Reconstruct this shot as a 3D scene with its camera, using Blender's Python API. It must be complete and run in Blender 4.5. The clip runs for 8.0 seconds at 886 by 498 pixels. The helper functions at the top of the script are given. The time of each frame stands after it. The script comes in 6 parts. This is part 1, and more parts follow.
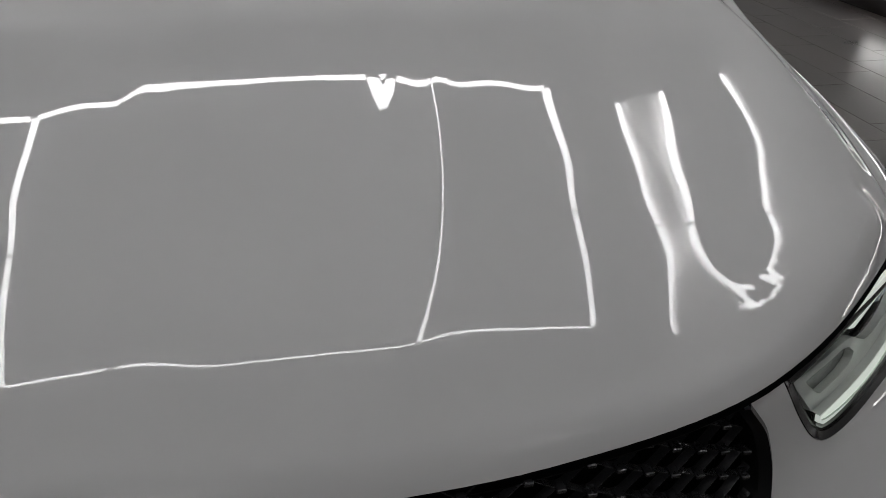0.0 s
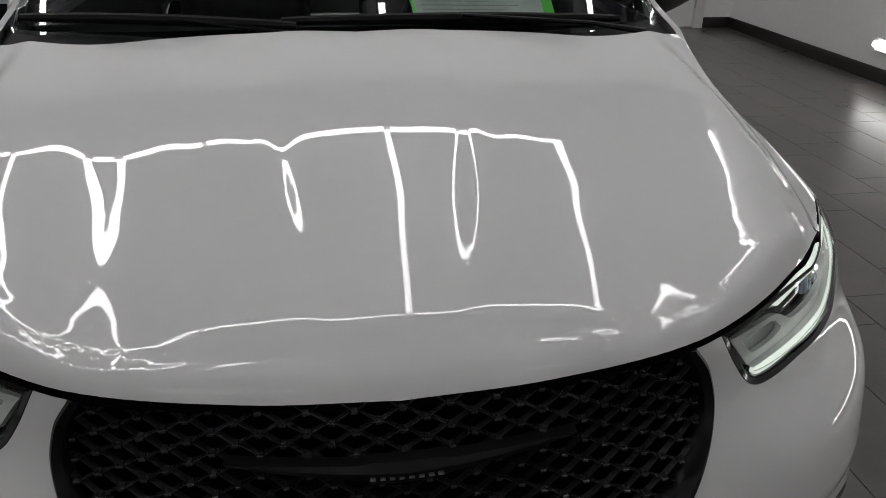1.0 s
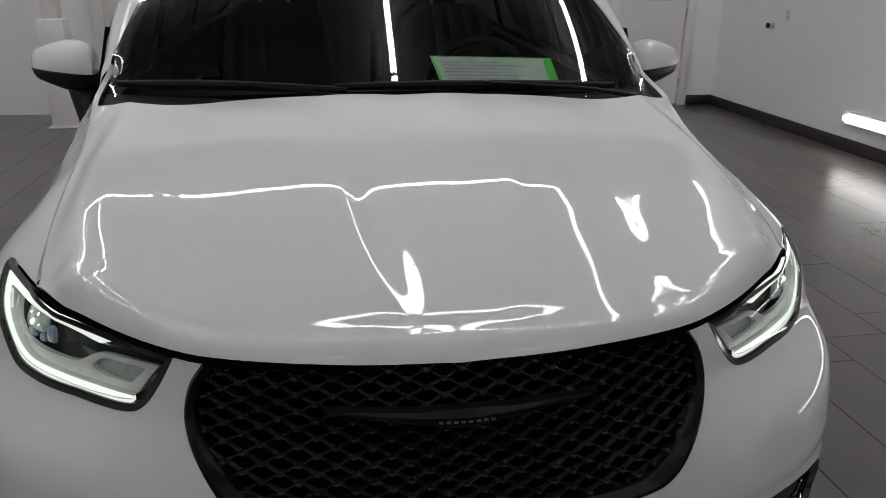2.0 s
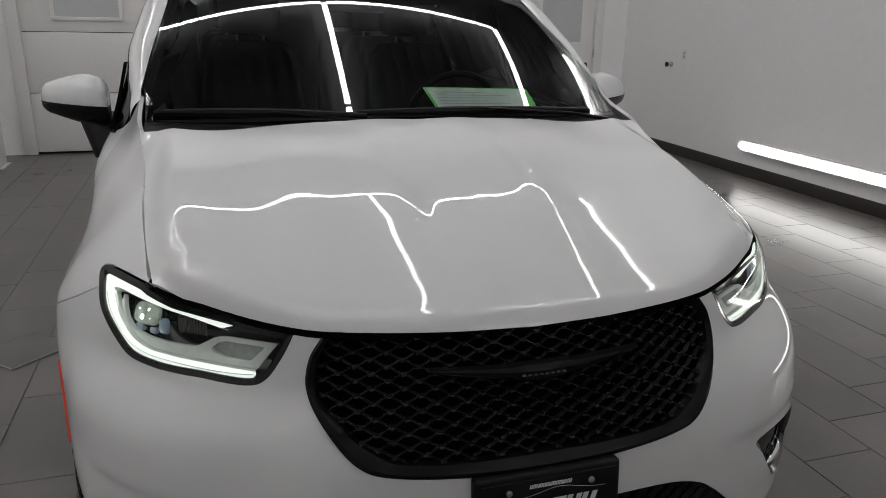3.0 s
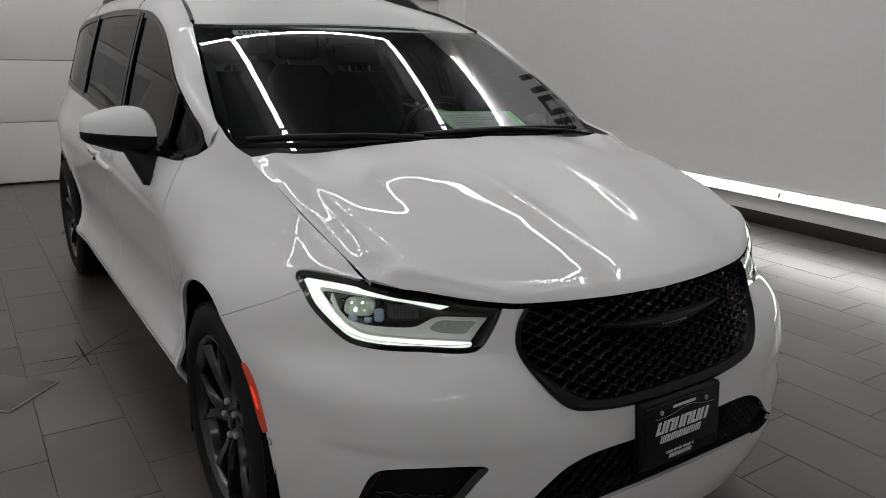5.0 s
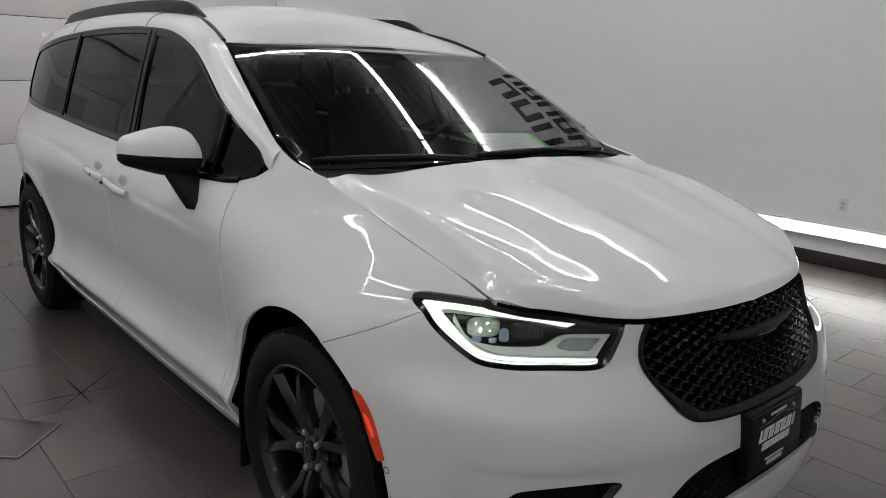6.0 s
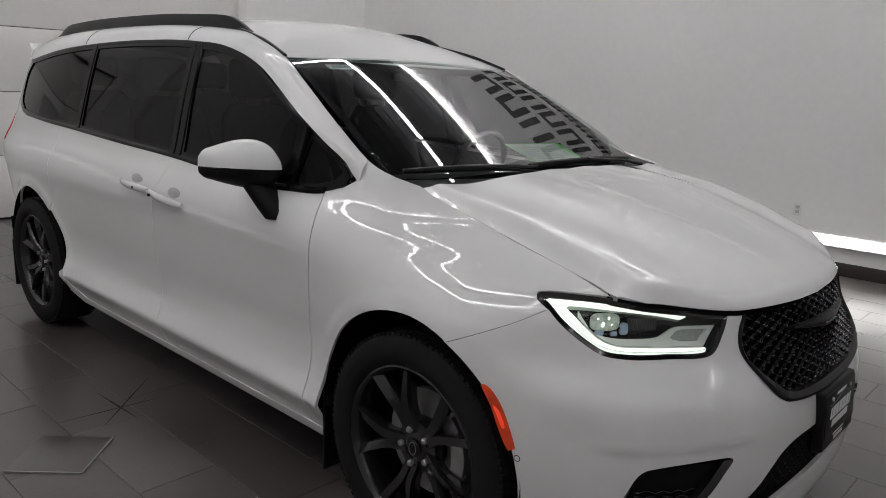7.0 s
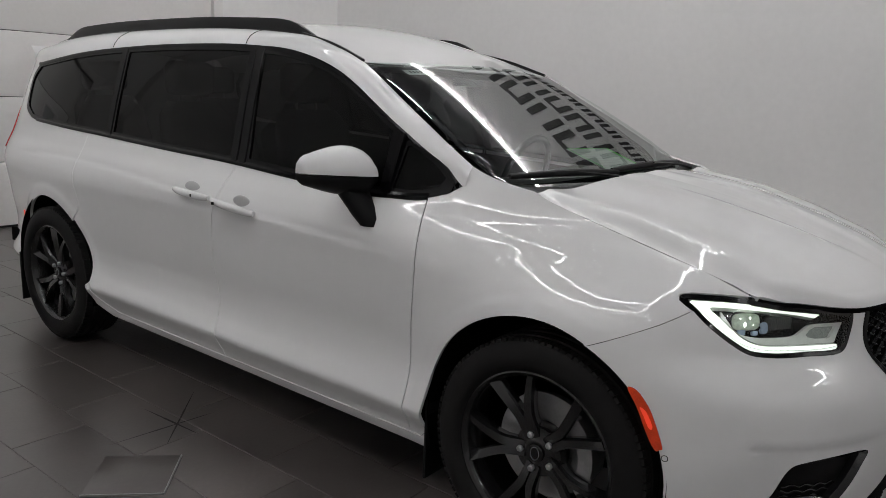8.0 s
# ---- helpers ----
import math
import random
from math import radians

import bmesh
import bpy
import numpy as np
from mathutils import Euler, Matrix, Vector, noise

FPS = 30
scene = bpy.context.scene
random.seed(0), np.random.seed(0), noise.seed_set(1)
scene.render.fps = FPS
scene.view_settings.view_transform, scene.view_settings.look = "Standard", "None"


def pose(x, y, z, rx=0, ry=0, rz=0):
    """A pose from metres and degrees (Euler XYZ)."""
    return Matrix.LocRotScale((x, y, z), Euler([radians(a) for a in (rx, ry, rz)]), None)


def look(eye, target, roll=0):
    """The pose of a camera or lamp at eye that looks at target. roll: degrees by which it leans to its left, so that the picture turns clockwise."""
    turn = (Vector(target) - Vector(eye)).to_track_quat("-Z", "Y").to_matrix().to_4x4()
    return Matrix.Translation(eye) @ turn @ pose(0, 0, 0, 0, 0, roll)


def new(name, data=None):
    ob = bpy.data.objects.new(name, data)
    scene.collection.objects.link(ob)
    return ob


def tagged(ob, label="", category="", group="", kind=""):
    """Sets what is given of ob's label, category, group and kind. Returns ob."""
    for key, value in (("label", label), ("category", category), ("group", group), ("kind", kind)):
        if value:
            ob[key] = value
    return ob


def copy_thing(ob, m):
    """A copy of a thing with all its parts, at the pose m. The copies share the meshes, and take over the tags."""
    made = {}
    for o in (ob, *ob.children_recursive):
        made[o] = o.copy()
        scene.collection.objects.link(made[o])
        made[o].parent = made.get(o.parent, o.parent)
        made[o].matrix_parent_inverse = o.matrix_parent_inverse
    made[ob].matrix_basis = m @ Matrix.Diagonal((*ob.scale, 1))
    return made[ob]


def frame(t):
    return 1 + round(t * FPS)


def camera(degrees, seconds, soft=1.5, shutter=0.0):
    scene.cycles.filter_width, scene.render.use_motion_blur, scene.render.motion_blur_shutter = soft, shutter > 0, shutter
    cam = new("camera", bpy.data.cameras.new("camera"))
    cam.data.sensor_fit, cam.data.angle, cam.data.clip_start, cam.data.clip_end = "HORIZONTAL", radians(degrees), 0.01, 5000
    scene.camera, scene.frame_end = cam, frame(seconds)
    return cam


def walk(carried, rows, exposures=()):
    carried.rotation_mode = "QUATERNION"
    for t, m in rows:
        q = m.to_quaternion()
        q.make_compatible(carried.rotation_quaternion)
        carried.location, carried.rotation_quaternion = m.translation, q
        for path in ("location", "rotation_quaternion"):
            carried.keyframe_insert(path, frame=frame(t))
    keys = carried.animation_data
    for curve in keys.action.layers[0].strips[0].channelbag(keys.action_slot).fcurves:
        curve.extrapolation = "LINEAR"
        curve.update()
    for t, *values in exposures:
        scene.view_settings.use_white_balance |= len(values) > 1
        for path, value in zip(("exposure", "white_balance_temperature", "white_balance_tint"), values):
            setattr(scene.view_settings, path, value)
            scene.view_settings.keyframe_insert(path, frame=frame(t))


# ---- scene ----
cam = camera(61.9, 8.0, soft=0.6)
PATH = [
    (0, (0.029, -1.239, 1.391), (0.334, 0.447, 0.359), 0.6),
    (0.5, (-0.016, -1.376, 1.446), (0.318, 0.329, 0.457), 1.0),
    (1, (-0.069, -1.563, 1.48), (0.213, 0.201, 0.581), 0.8),
    (1.5, (-0.107, -1.752, 1.489), (0.165, 0.059, 0.686), 0.9),
    (2.8, (-0.502, -1.992, 1.485), (0.012, -0.16, 0.871), 1.1),
    (3, (-0.586, -2.052, 1.479), (-0.01, -0.235, 0.872), 1.2),
    (3.5, (-0.798, -2.133, 1.475), (-0.088, -0.361, 0.878), 1.3),
    (4, (-1.016, -2.085, 1.464), (-0.166, -0.367, 0.895), 1.5),
    (4.2, (-1.106, -2.074, 1.479), (-0.204, -0.379, 0.918), 1.4),
    (5.3, (-1.657, -2.0, 1.503), (-0.523, -0.437, 0.981), 1.7),
    (5.5, (-1.732, -1.923, 1.484), (-0.555, -0.386, 0.981), 1.8),
    (6, (-1.939, -1.722, 1.474), (-0.655, -0.262, 1.005), 2.2),
    (6.5, (-2.204, -1.601, 1.477), (-0.838, -0.214, 1.018), 2.3),
    (7, (-2.414, -1.462, 1.473), (-0.977, -0.142, 1.036), 2.4),
    (7.5, (-2.571, -1.229, 1.451), (-1.071, 0.024, 1.026), 2.5),
    (8, (-2.779, -1.032, 1.453), (-1.227, 0.158, 1.035), 2.5),
]
EXPOSURES = [(0, -0.74), (0.5, -0.60), (1.0, -0.36), (1.5, -0.22), (3, -0.06), (4, -0.13), (5.5, 0.07), (6.5, 0.22), (7, 0.10), (8, 0.16)]
walk(cam, [(t, look(eye, target, roll)) for t, eye, target, roll in PATH], exposures=EXPOSURES)

# ---- world and exposure ----
world = bpy.data.worlds.new("room_dark")
world.use_nodes = True
world.node_tree.nodes["Background"].inputs[0].default_value = (0.02, 0.02, 0.022, 1)
world.node_tree.nodes["Background"].inputs[1].default_value = 0.3
scene.world = world
scene.view_settings.exposure = 0.0

# ---- small tools ----
def mat(name, colour, rough=0.5, metal=0.0, coat=0.0, coat_rough=0.03, var=0.06, scale=6.0, bump=0.0, bump_scale=200.0, spec=0.5, rough_var=0.0):
    """A surface with variation at two scales and fine relief."""
    m = bpy.data.materials.new(name)
    m.use_nodes = True
    nt = m.node_tree
    b = nt.nodes["Principled BSDF"]
    b.inputs["Roughness"].default_value = rough
    b.inputs["Metallic"].default_value = metal
    b.inputs["Coat Weight"].default_value = coat
    b.inputs["Coat Roughness"].default_value = coat_rough
    b.inputs["Specular IOR Level"].default_value = spec
    tc = nt.nodes.new("ShaderNodeTexCoord")
    n1 = nt.nodes.new("ShaderNodeTexNoise")
    n1.inputs["Scale"].default_value = scale
    n1.inputs["Detail"].default_value = 6
    n2 = nt.nodes.new("ShaderNodeTexNoise")
    n2.inputs["Scale"].default_value = scale * 14
    n2.inputs["Detail"].default_value = 4
    nt.links.new(tc.outputs["Object"], n1.inputs["Vector"])
    nt.links.new(tc.outputs["Object"], n2.inputs["Vector"])
    add = nt.nodes.new("ShaderNodeMath")
    add.operation = "ADD"
    nt.links.new(n1.outputs["Fac"], add.inputs[0])
    nt.links.new(n2.outputs["Fac"], add.inputs[1])
    ramp = nt.nodes.new("ShaderNodeMapRange")
    ramp.inputs["From Min"].default_value = 0.6
    ramp.inputs["From Max"].default_value = 1.4
    ramp.inputs["To Min"].default_value = 1 - var
    ramp.inputs["To Max"].default_value = 1 + var
    nt.links.new(add.outputs[0], ramp.inputs["Value"])
    mul = nt.nodes.new("ShaderNodeVectorMath")
    mul.operation = "SCALE"
    mul.inputs[0].default_value = colour
    nt.links.new(ramp.outputs["Result"], mul.inputs["Scale"])
    nt.links.new(mul.outputs["Vector"], b.inputs["Base Color"])
    if rough_var:
        r2 = nt.nodes.new("ShaderNodeMapRange")
        r2.inputs["From Min"].default_value = 0.3
        r2.inputs["From Max"].default_value = 0.7
        r2.inputs["To Min"].default_value = max(0.02, rough - rough_var)
        r2.inputs["To Max"].default_value = rough + rough_var
        nt.links.new(n1.outputs["Fac"], r2.inputs["Value"])
        nt.links.new(r2.outputs["Result"], b.inputs["Roughness"])
    if bump:
        n3 = nt.nodes.new("ShaderNodeTexNoise")
        n3.inputs["Scale"].default_value = bump_scale
        n3.inputs["Detail"].default_value = 3
        nt.links.new(tc.outputs["Object"], n3.inputs["Vector"])
        bp = nt.nodes.new("ShaderNodeBump")
        bp.inputs["Strength"].default_value = bump
        bp.inputs["Distance"].default_value = 0.002
        nt.links.new(n3.outputs["Fac"], bp.inputs["Height"])
        nt.links.new(bp.outputs["Normal"], b.inputs["Normal"])
        if coat:
            nt.links.new(bp.outputs["Normal"], b.inputs["Coat Normal"])
    return m


def glow(name, colour, strength):
    m = bpy.data.materials.new(name)
    m.use_nodes = True
    nt = m.node_tree
    b = nt.nodes["Principled BSDF"]
    b.inputs["Base Color"].default_value = (*colour, 1)
    b.inputs["Emission Color"].default_value = (*colour, 1)
    b.inputs["Emission Strength"].default_value = strength
    return m


def glass(name, tint, ior=1.5, rough=0.0):
    """A thin pane: what lies behind it, tinted, under a Fresnel reflection."""
    m = bpy.data.materials.new(name)
    m.use_nodes = True
    nt = m.node_tree
    nt.nodes.remove(nt.nodes["Principled BSDF"])
    out = nt.nodes["Material Output"]
    tr = nt.nodes.new("ShaderNodeBsdfTransparent")
    tr.inputs["Color"].default_value = (*tint, 1)
    gl = nt.nodes.new("ShaderNodeBsdfGlossy")
    gl.inputs["Roughness"].default_value = rough
    fr = nt.nodes.new("ShaderNodeFresnel")
    fr.inputs["IOR"].default_value = ior
    mix = nt.nodes.new("ShaderNodeMixShader")
    nt.links.new(fr.outputs[0], mix.inputs[0])
    nt.links.new(tr.outputs[0], mix.inputs[1])
    nt.links.new(gl.outputs[0], mix.inputs[2])
    nt.links.new(mix.outputs[0], out.inputs["Surface"])
    return m


def finish(name, me, material, parent=None, label="", smooth=True):
    me.materials.append(material)
    if smooth:
        me.shade_smooth()
    ob = new(name, me)
    if parent is not None:
        ob.parent = parent
    return tagged(ob, label)


def part(name, bm, material, parent=None, label="", smooth=True, sharp=35):
    """Links a bmesh as one mesh object under a thing or a part."""
    bmesh.ops.recalc_face_normals(bm, faces=bm.faces)
    if smooth and sharp:
        for e in bm.edges:
            if len(e.link_faces) == 2 and e.calc_face_angle(0) > radians(sharp):
                e.smooth = False
    me = bpy.data.meshes.new(name)
    bm.to_mesh(me)
    bm.free()
    return finish(name, me, material, parent, label, smooth)


def box(bm, x0, x1, y0, y1, z0, z1, bevel=0.0, m=None, seg=2):
    r = bmesh.ops.create_cube(bm, size=1)
    vs = r["verts"]
    for v in vs:
        v.co = Vector(((x0 + x1) / 2 + v.co.x * (x1 - x0), (y0 + y1) / 2 + v.co.y * (y1 - y0), (z0 + z1) / 2 + v.co.z * (z1 - z0)))
    if bevel:
        es = {e for v in vs for e in v.link_edges}
        r = bmesh.ops.bevel(bm, geom=list(es), offset=bevel, segments=seg, affect="EDGES", profile=0.5)
        vs = list({v for f in r["faces"] for v in f.verts} | {v for v in vs if v.is_valid})
    if m is not None:
        bmesh.ops.transform(bm, matrix=m, verts=vs)
    return vs


def tube(bm, pts, radius, seg=8, cap=True, flat=1.0):
    """A round bar along points; radius may be a list."""
    pts = [Vector(p) for p in pts]
    rings = []
    up0 = Vector((0, 0, 1))
    for i, p in enumerate(pts):
        d = (pts[min(i + 1, len(pts) - 1)] - pts[max(i - 1, 0)]).normalized()
        up = up0 if abs(d.dot(up0)) < 0.95 else Vector((1, 0, 0))
        a = d.cross(up).normalized()
        b = a.cross(d).normalized()
        r = radius[i] if isinstance(radius, (list, tuple)) else radius
        rings.append([bm.verts.new(p + a * r * math.cos(2 * math.pi * k / seg) + b * r * flat * math.sin(2 * math.pi * k / seg)) for k in range(seg)])
    for r0, r1 in zip(rings, rings[1:]):
        for k in range(seg):
            bm.faces.new((r0[k], r0[(k + 1) % seg], r1[(k + 1) % seg], r1[k]))
    if cap:
        bm.faces.new(rings[0][::-1])
        bm.faces.new(rings[-1])


def curve(pts, n=8, closed=False):
    """A smooth line through points, n steps from point to point."""
    p = np.array(pts, float)
    k = len(p)
    out = []
    for i in range(k if closed else k - 1):
        if closed:
            a, b, c, d = p[(i - 1) % k], p[i], p[(i + 1) % k], p[(i + 2) % k]
        else:
            b, c = p[i], p[i + 1]
            a = p[i - 1] if i else 2 * b - c
            d = p[i + 2] if i + 2 < k else 2 * c - b
        for t in np.linspace(0, 1, n, endpoint=False):
            out.append(0.5 * (2 * b + (c - a) * t + (2 * a - 5 * b + 4 * c - d) * t * t + (3 * b - a - 3 * c + d) * t ** 3))
    if not closed:
        out.append(p[-1])
    return [tuple(q) for q in out]


def table(xs, ys):
    """A smooth function through a few knots."""
    xs, ys = np.array(xs, float), np.array(ys, float)
    h = np.diff(xs)
    s = np.diff(ys) / h
    m = np.r_[s[0], (s[:-1] * h[1:] + s[1:] * h[:-1]) / (h[1:] + h[:-1]), s[-1]]

    def f(x):
        x = np.asarray(x, float)
        i = np.clip(np.searchsorted(xs, x) - 1, 0, len(xs) - 2)
        t = (x - xs[i]) / h[i]
        tc = np.clip(t, 0, 1)
        y = (ys[i] * (1 + 2 * tc) * (1 - tc) ** 2 + m[i] * h[i] * tc * (1 - tc) ** 2 + ys[i + 1] * tc ** 2 * (3 - 2 * tc) + m[i + 1] * h[i] * tc ** 2 * (tc - 1))
        return y + (t - tc) * h[i] * np.where(t > 1, m[i + 1], m[i])
    return f


def inside(px, py, poly):
    q = np.array(poly)
    x0, y0 = q[:, 0], q[:, 1]
    x1, y1 = np.roll(x0, -1), np.roll(y0, -1)
    px, py = px[:, None], py[:, None]
    c = ((y0 > py) != (y1 > py)) & (px < (x1 - x0) * (py - y0) / np.where(y1 == y0, 1e-12, y1 - y0) + x0)
    return c.sum(1) % 2 == 1


def away(px, py, poly):
    q = np.array(poly)
    a, b = q, np.roll(q, -1, 0)
    d = b - a
    p = np.stack([px, py], 1)[:, None]
    t = np.clip(((p - a) * d).sum(2) / np.maximum((d * d).sum(1), 1e-12), 0, 1)
    return np.sqrt((((a + t[..., None] * d) - p) ** 2).sum(2).min(1))


def even(poly, step):
    """The closed outline again, in even steps, keeping its corners."""
    out = []
    for a, b in zip(poly, poly[1:] + poly[:1]):
        a, b = np.array(a, float), np.array(b, float)
        l = np.linalg.norm(b - a)
        if l < 1e-6:
            continue
        for t in np.linspace(0, 1, max(1, int(round(l / step))), endpoint=False):
            q = a + t * (b - a)
            if not out or np.linalg.norm(q - out[-1]) > step * 0.35:
                out.append(q)
    if np.linalg.norm(out[0] - out[-1]) < step * 0.35:
        out.pop()
    return [tuple(q) for q in out]


def inset(poly, d):
    q = np.array(poly)
    area = (q[:, 0] * np.roll(q[:, 1], -1) - np.roll(q[:, 0], -1) * q[:, 1]).sum()
    t = np.roll(q, -1, 0) - np.roll(q, 1, 0)
    t /= np.maximum(np.linalg.norm(t, axis=1, keepdims=True), 1e-9)
    n = np.stack([-t[:, 1], t[:, 0]], 1) * (1 if area > 0 else -1)
    return [tuple(v) for v in q + n * d]


from mathutils.geometry import delaunay_2d_cdt


def panel(name, poly, surf, material, parent=None, label="", step=0.02, holes=(), depth=0.012, gap=0.0024, side=-1, both=False, lift=0.0, heart=(0, 1.4, 0.7)):
    """A sheet cut out of a curved surface by an outline, with folded edges. side -1: as surf gives it, +1: mirrored."""
    poly = inset(even(poly, step * 0.7), gap) if gap else even(poly, step * 0.7)
    hs = [even(h, step * 0.6) for h in holes]
    rings = [poly] + hs
    q = np.array(poly)
    gx = np.arange(q[:, 0].min(), q[:, 0].max(), step)
    gy = np.arange(q[:, 1].min(), q[:, 1].max(), step)
    X, Y = [a.ravel() for a in np.meshgrid(gx, gy)]
    keep = inside(X, Y, poly) & (away(X, Y, poly) > step * 0.45)
    for h in hs:
        keep &= ~inside(X, Y, h) & (away(X, Y, h) > step * 0.45)
    pts, edges = [], []
    for r in rings:
        k = len(pts)
        pts += [Vector((float(a), float(b))) for a, b in r]
        edges += [(k + i, k + (i + 1) % len(r)) for i in range(len(r))]
    pts += [Vector((float(a), float(b))) for a, b in zip(X[keep], Y[keep])]
    vs, es, fs = delaunay_2d_cdt(pts, edges, [], 0, 1e-6)[:3]
    uv = np.array([(v.x, v.y) for v in vs])
    tri = np.array([f for f in fs if len(f) == 3])
    c = uv[tri].mean(1)
    ok = inside(c[:, 0], c[:, 1], poly)
    for h in hs:
        ok &= ~inside(c[:, 0], c[:, 1], h)
    tri = tri[ok]
    e = 0.003
    P = surf(uv[:, 0], uv[:, 1])
    N = np.cross(surf(uv[:, 0] + e, uv[:, 1]) - surf(uv[:, 0] - e, uv[:, 1]), surf(uv[:, 0], uv[:, 1] + e) - surf(uv[:, 0], uv[:, 1] - e))
    N /= np.maximum(np.linalg.norm(N, axis=1, keepdims=True), 1e-12)
    sgn = 1 if ((P - np.array(heart)) * N).sum() > 0 else -1
    N *= sgn
    P = P + N * lift
    fn = np.cross(P[tri[:, 1]] - P[tri[:, 0]], P[tri[:, 2]] - P[tri[:, 0]])
    flip = (fn * N[tri[:, 0]]).sum(1) < 0
    tri[flip] = tri[flip][:, ::-1]
    V, NN, F = list(P), list(N), [tuple(t) for t in tri]
    if depth:
        cnt = {}
        for t in F:
            for a, b in ((t[0], t[1]), (t[1], t[2]), (t[2], t[0])):
                cnt[(a, b)] = cnt.get((a, b), 0) + 1
        rim = [(a, b) for a, b in cnt if (b, a) not in cnt]
        base = {}
        for a, b in rim:
            tv = P[b] - P[a]
            sn = np.cross(tv, N[a])
            sn /= max(np.linalg.norm(sn), 1e-9)
            k = len(V)
            V += [P[a], P[b], P[b] - N[b] * depth, P[a] - N[a] * depth]
            NN += [sn] * 4
            F.append((k + 1, k, k + 3, k + 2))
    V, NN = np.array(V), np.array(NN)
    made = []
    if both:
        k = len(V)
        M = np.array([-1, 1, 1])
        V, NN, F = np.concatenate([V, V * M]), np.concatenate([NN, NN * M]), F + [tuple(i + k for i in f[::-1]) for f in F]
    elif side > 0:
        M = np.array([-1, 1, 1])
        V, NN, F = V * M, NN * M, [f[::-1] for f in F]
    me = bpy.data.meshes.new(name)
    me.from_pydata([tuple(map(float, v)) for v in V], [], [tuple(int(i) for i in f) for f in F])
    me.shade_smooth()
    me.materials.append(material)
    me.normals_split_custom_set_from_vertices([tuple(map(float, v)) for v in NN])
    ob = new(name, me)
    if parent is not None:
        ob.parent = parent
    return tagged(ob, label)


def sheet(name, fn, nu, nv, material, parent=None, label="", side=-1, thick=0.0, smooth=True):
    """A grid sheet from fn(u, v) with u and v from 0 to 1."""
    bm = bmesh.new()
    g = [[bm.verts.new(Vector(fn(i / nu, j / nv)) * 1.0) for j in range(nv + 1)] for i in range(nu + 1)]
    for i in range(nu):
        for j in range(nv):
            bm.faces.new((g[i][j], g[i + 1][j], g[i + 1][j + 1], g[i][j + 1]))
    if side > 0:
        for v in bm.verts:
            v.co.x = -v.co.x
    if thick:
        bmesh.ops.solidify(bm, geom=list(bm.faces), thickness=thick)
    bmesh.ops.remove_doubles(bm, verts=bm.verts, dist=1e-5)
    return part(name, bm, material, parent, label, smooth, 50)


def thing(name, at, label, category, group="", kind=""):
    ob = new(name)
    ob.location = at
    ob.empty_display_size = 0.1
    return tagged(ob, label, category, group, kind)

# ---- materials ----
paint = mat("white_paint", (0.76, 0.76, 0.76), 0.35, coat=1.0, coat_rough=0.004, var=0.012, scale=2.0, spec=0.0)
black_gloss = mat("piano_black", (0.004, 0.004, 0.0045), 0.14, coat=0.3, var=0.1, spec=0.35)
black_plastic = mat("black_plastic", (0.007, 0.007, 0.0075), 0.45, var=0.2, scale=20, bump=0.15, bump_scale=900, spec=0.2)
black_satin = mat("satin_black", (0.006, 0.006, 0.0065), 0.32, var=0.15, scale=14, bump=0.05, bump_scale=500, spec=0.2)
window_trim = mat("window_trim_black", (0.003, 0.003, 0.0035), 0.14, var=0.1, scale=14, spec=0.13)
dark_void = mat("dark_void", (0.0025, 0.0025, 0.0025), 0.9, var=0.1, spec=0.05)
rubber = mat("tyre_rubber", (0.0095, 0.009, 0.009), 0.75, spec=0.2, var=0.25, scale=18, bump=0.3, bump_scale=600)
rim_black = mat("gloss_black_alloy", (0.008, 0.008, 0.0085), 0.26, metal=0.0, coat=0.4, coat_rough=0.08, spec=0.5, var=0.15, scale=20)
steel = mat("steel", (0.5, 0.5, 0.5), 0.35, metal=1.0, var=0.15, scale=30)
chrome = mat("chrome", (0.75, 0.75, 0.76), 0.12, metal=1.0, var=0.05)
wall_paint = mat("white_wall_paint", (0.845, 0.838, 0.832), 0.55, var=0.03, scale=1.2, bump=0.1, bump_scale=160, spec=0.35)
ceiling_mat = mat("dark_painted_deck", (0.075, 0.075, 0.078), 0.7, var=0.2, scale=3, bump=0.1, spec=0.2)
base_mat = mat("dark_vinyl_base", (0.025, 0.02, 0.019), 0.35, var=0.15, scale=8)
grout = mat("dark_grout", (0.045, 0.040, 0.038), 0.8, var=0.2, scale=30, bump=0.3)
tube_glow = glow("lit_tube", (1.0, 0.995, 1.0), 19.0)
low_glow = glow("lit_wall_tube", (1.0, 0.99, 0.985), 8.2)
ws_glass = glass("windscreen_glass", (0.72, 0.80, 0.76), 2.0)
tint_glass = glass("privacy_glass", (0.05, 0.05, 0.05), 1.24)
lens_glass = glass("lamp_lens", (0.93, 0.95, 0.94), 1.45)
amber = mat("amber_lens", (0.62, 0.05, 0.012), 0.15, coat=1.0, var=0.3, scale=24, bump=0.3, bump_scale=260)
amber.node_tree.nodes["Principled BSDF"].inputs["Emission Color"].default_value = (0.9, 0.07, 0.012, 1)
amber.node_tree.nodes["Principled BSDF"].inputs["Emission Strength"].default_value = 0.06
red_lit = glow("lit_red_lens", (1.0, 0.06, 0.02), 0.42)
red_lens = mat("red_lens", (0.45, 0.012, 0.012), 0.12, coat=1.0, var=0.2, scale=40)
sign_black = mat("black_letter", (0.012, 0.012, 0.012), 0.35, var=0.1)
drl = glow("running_light", (0.94, 1.0, 0.92), 0.84)
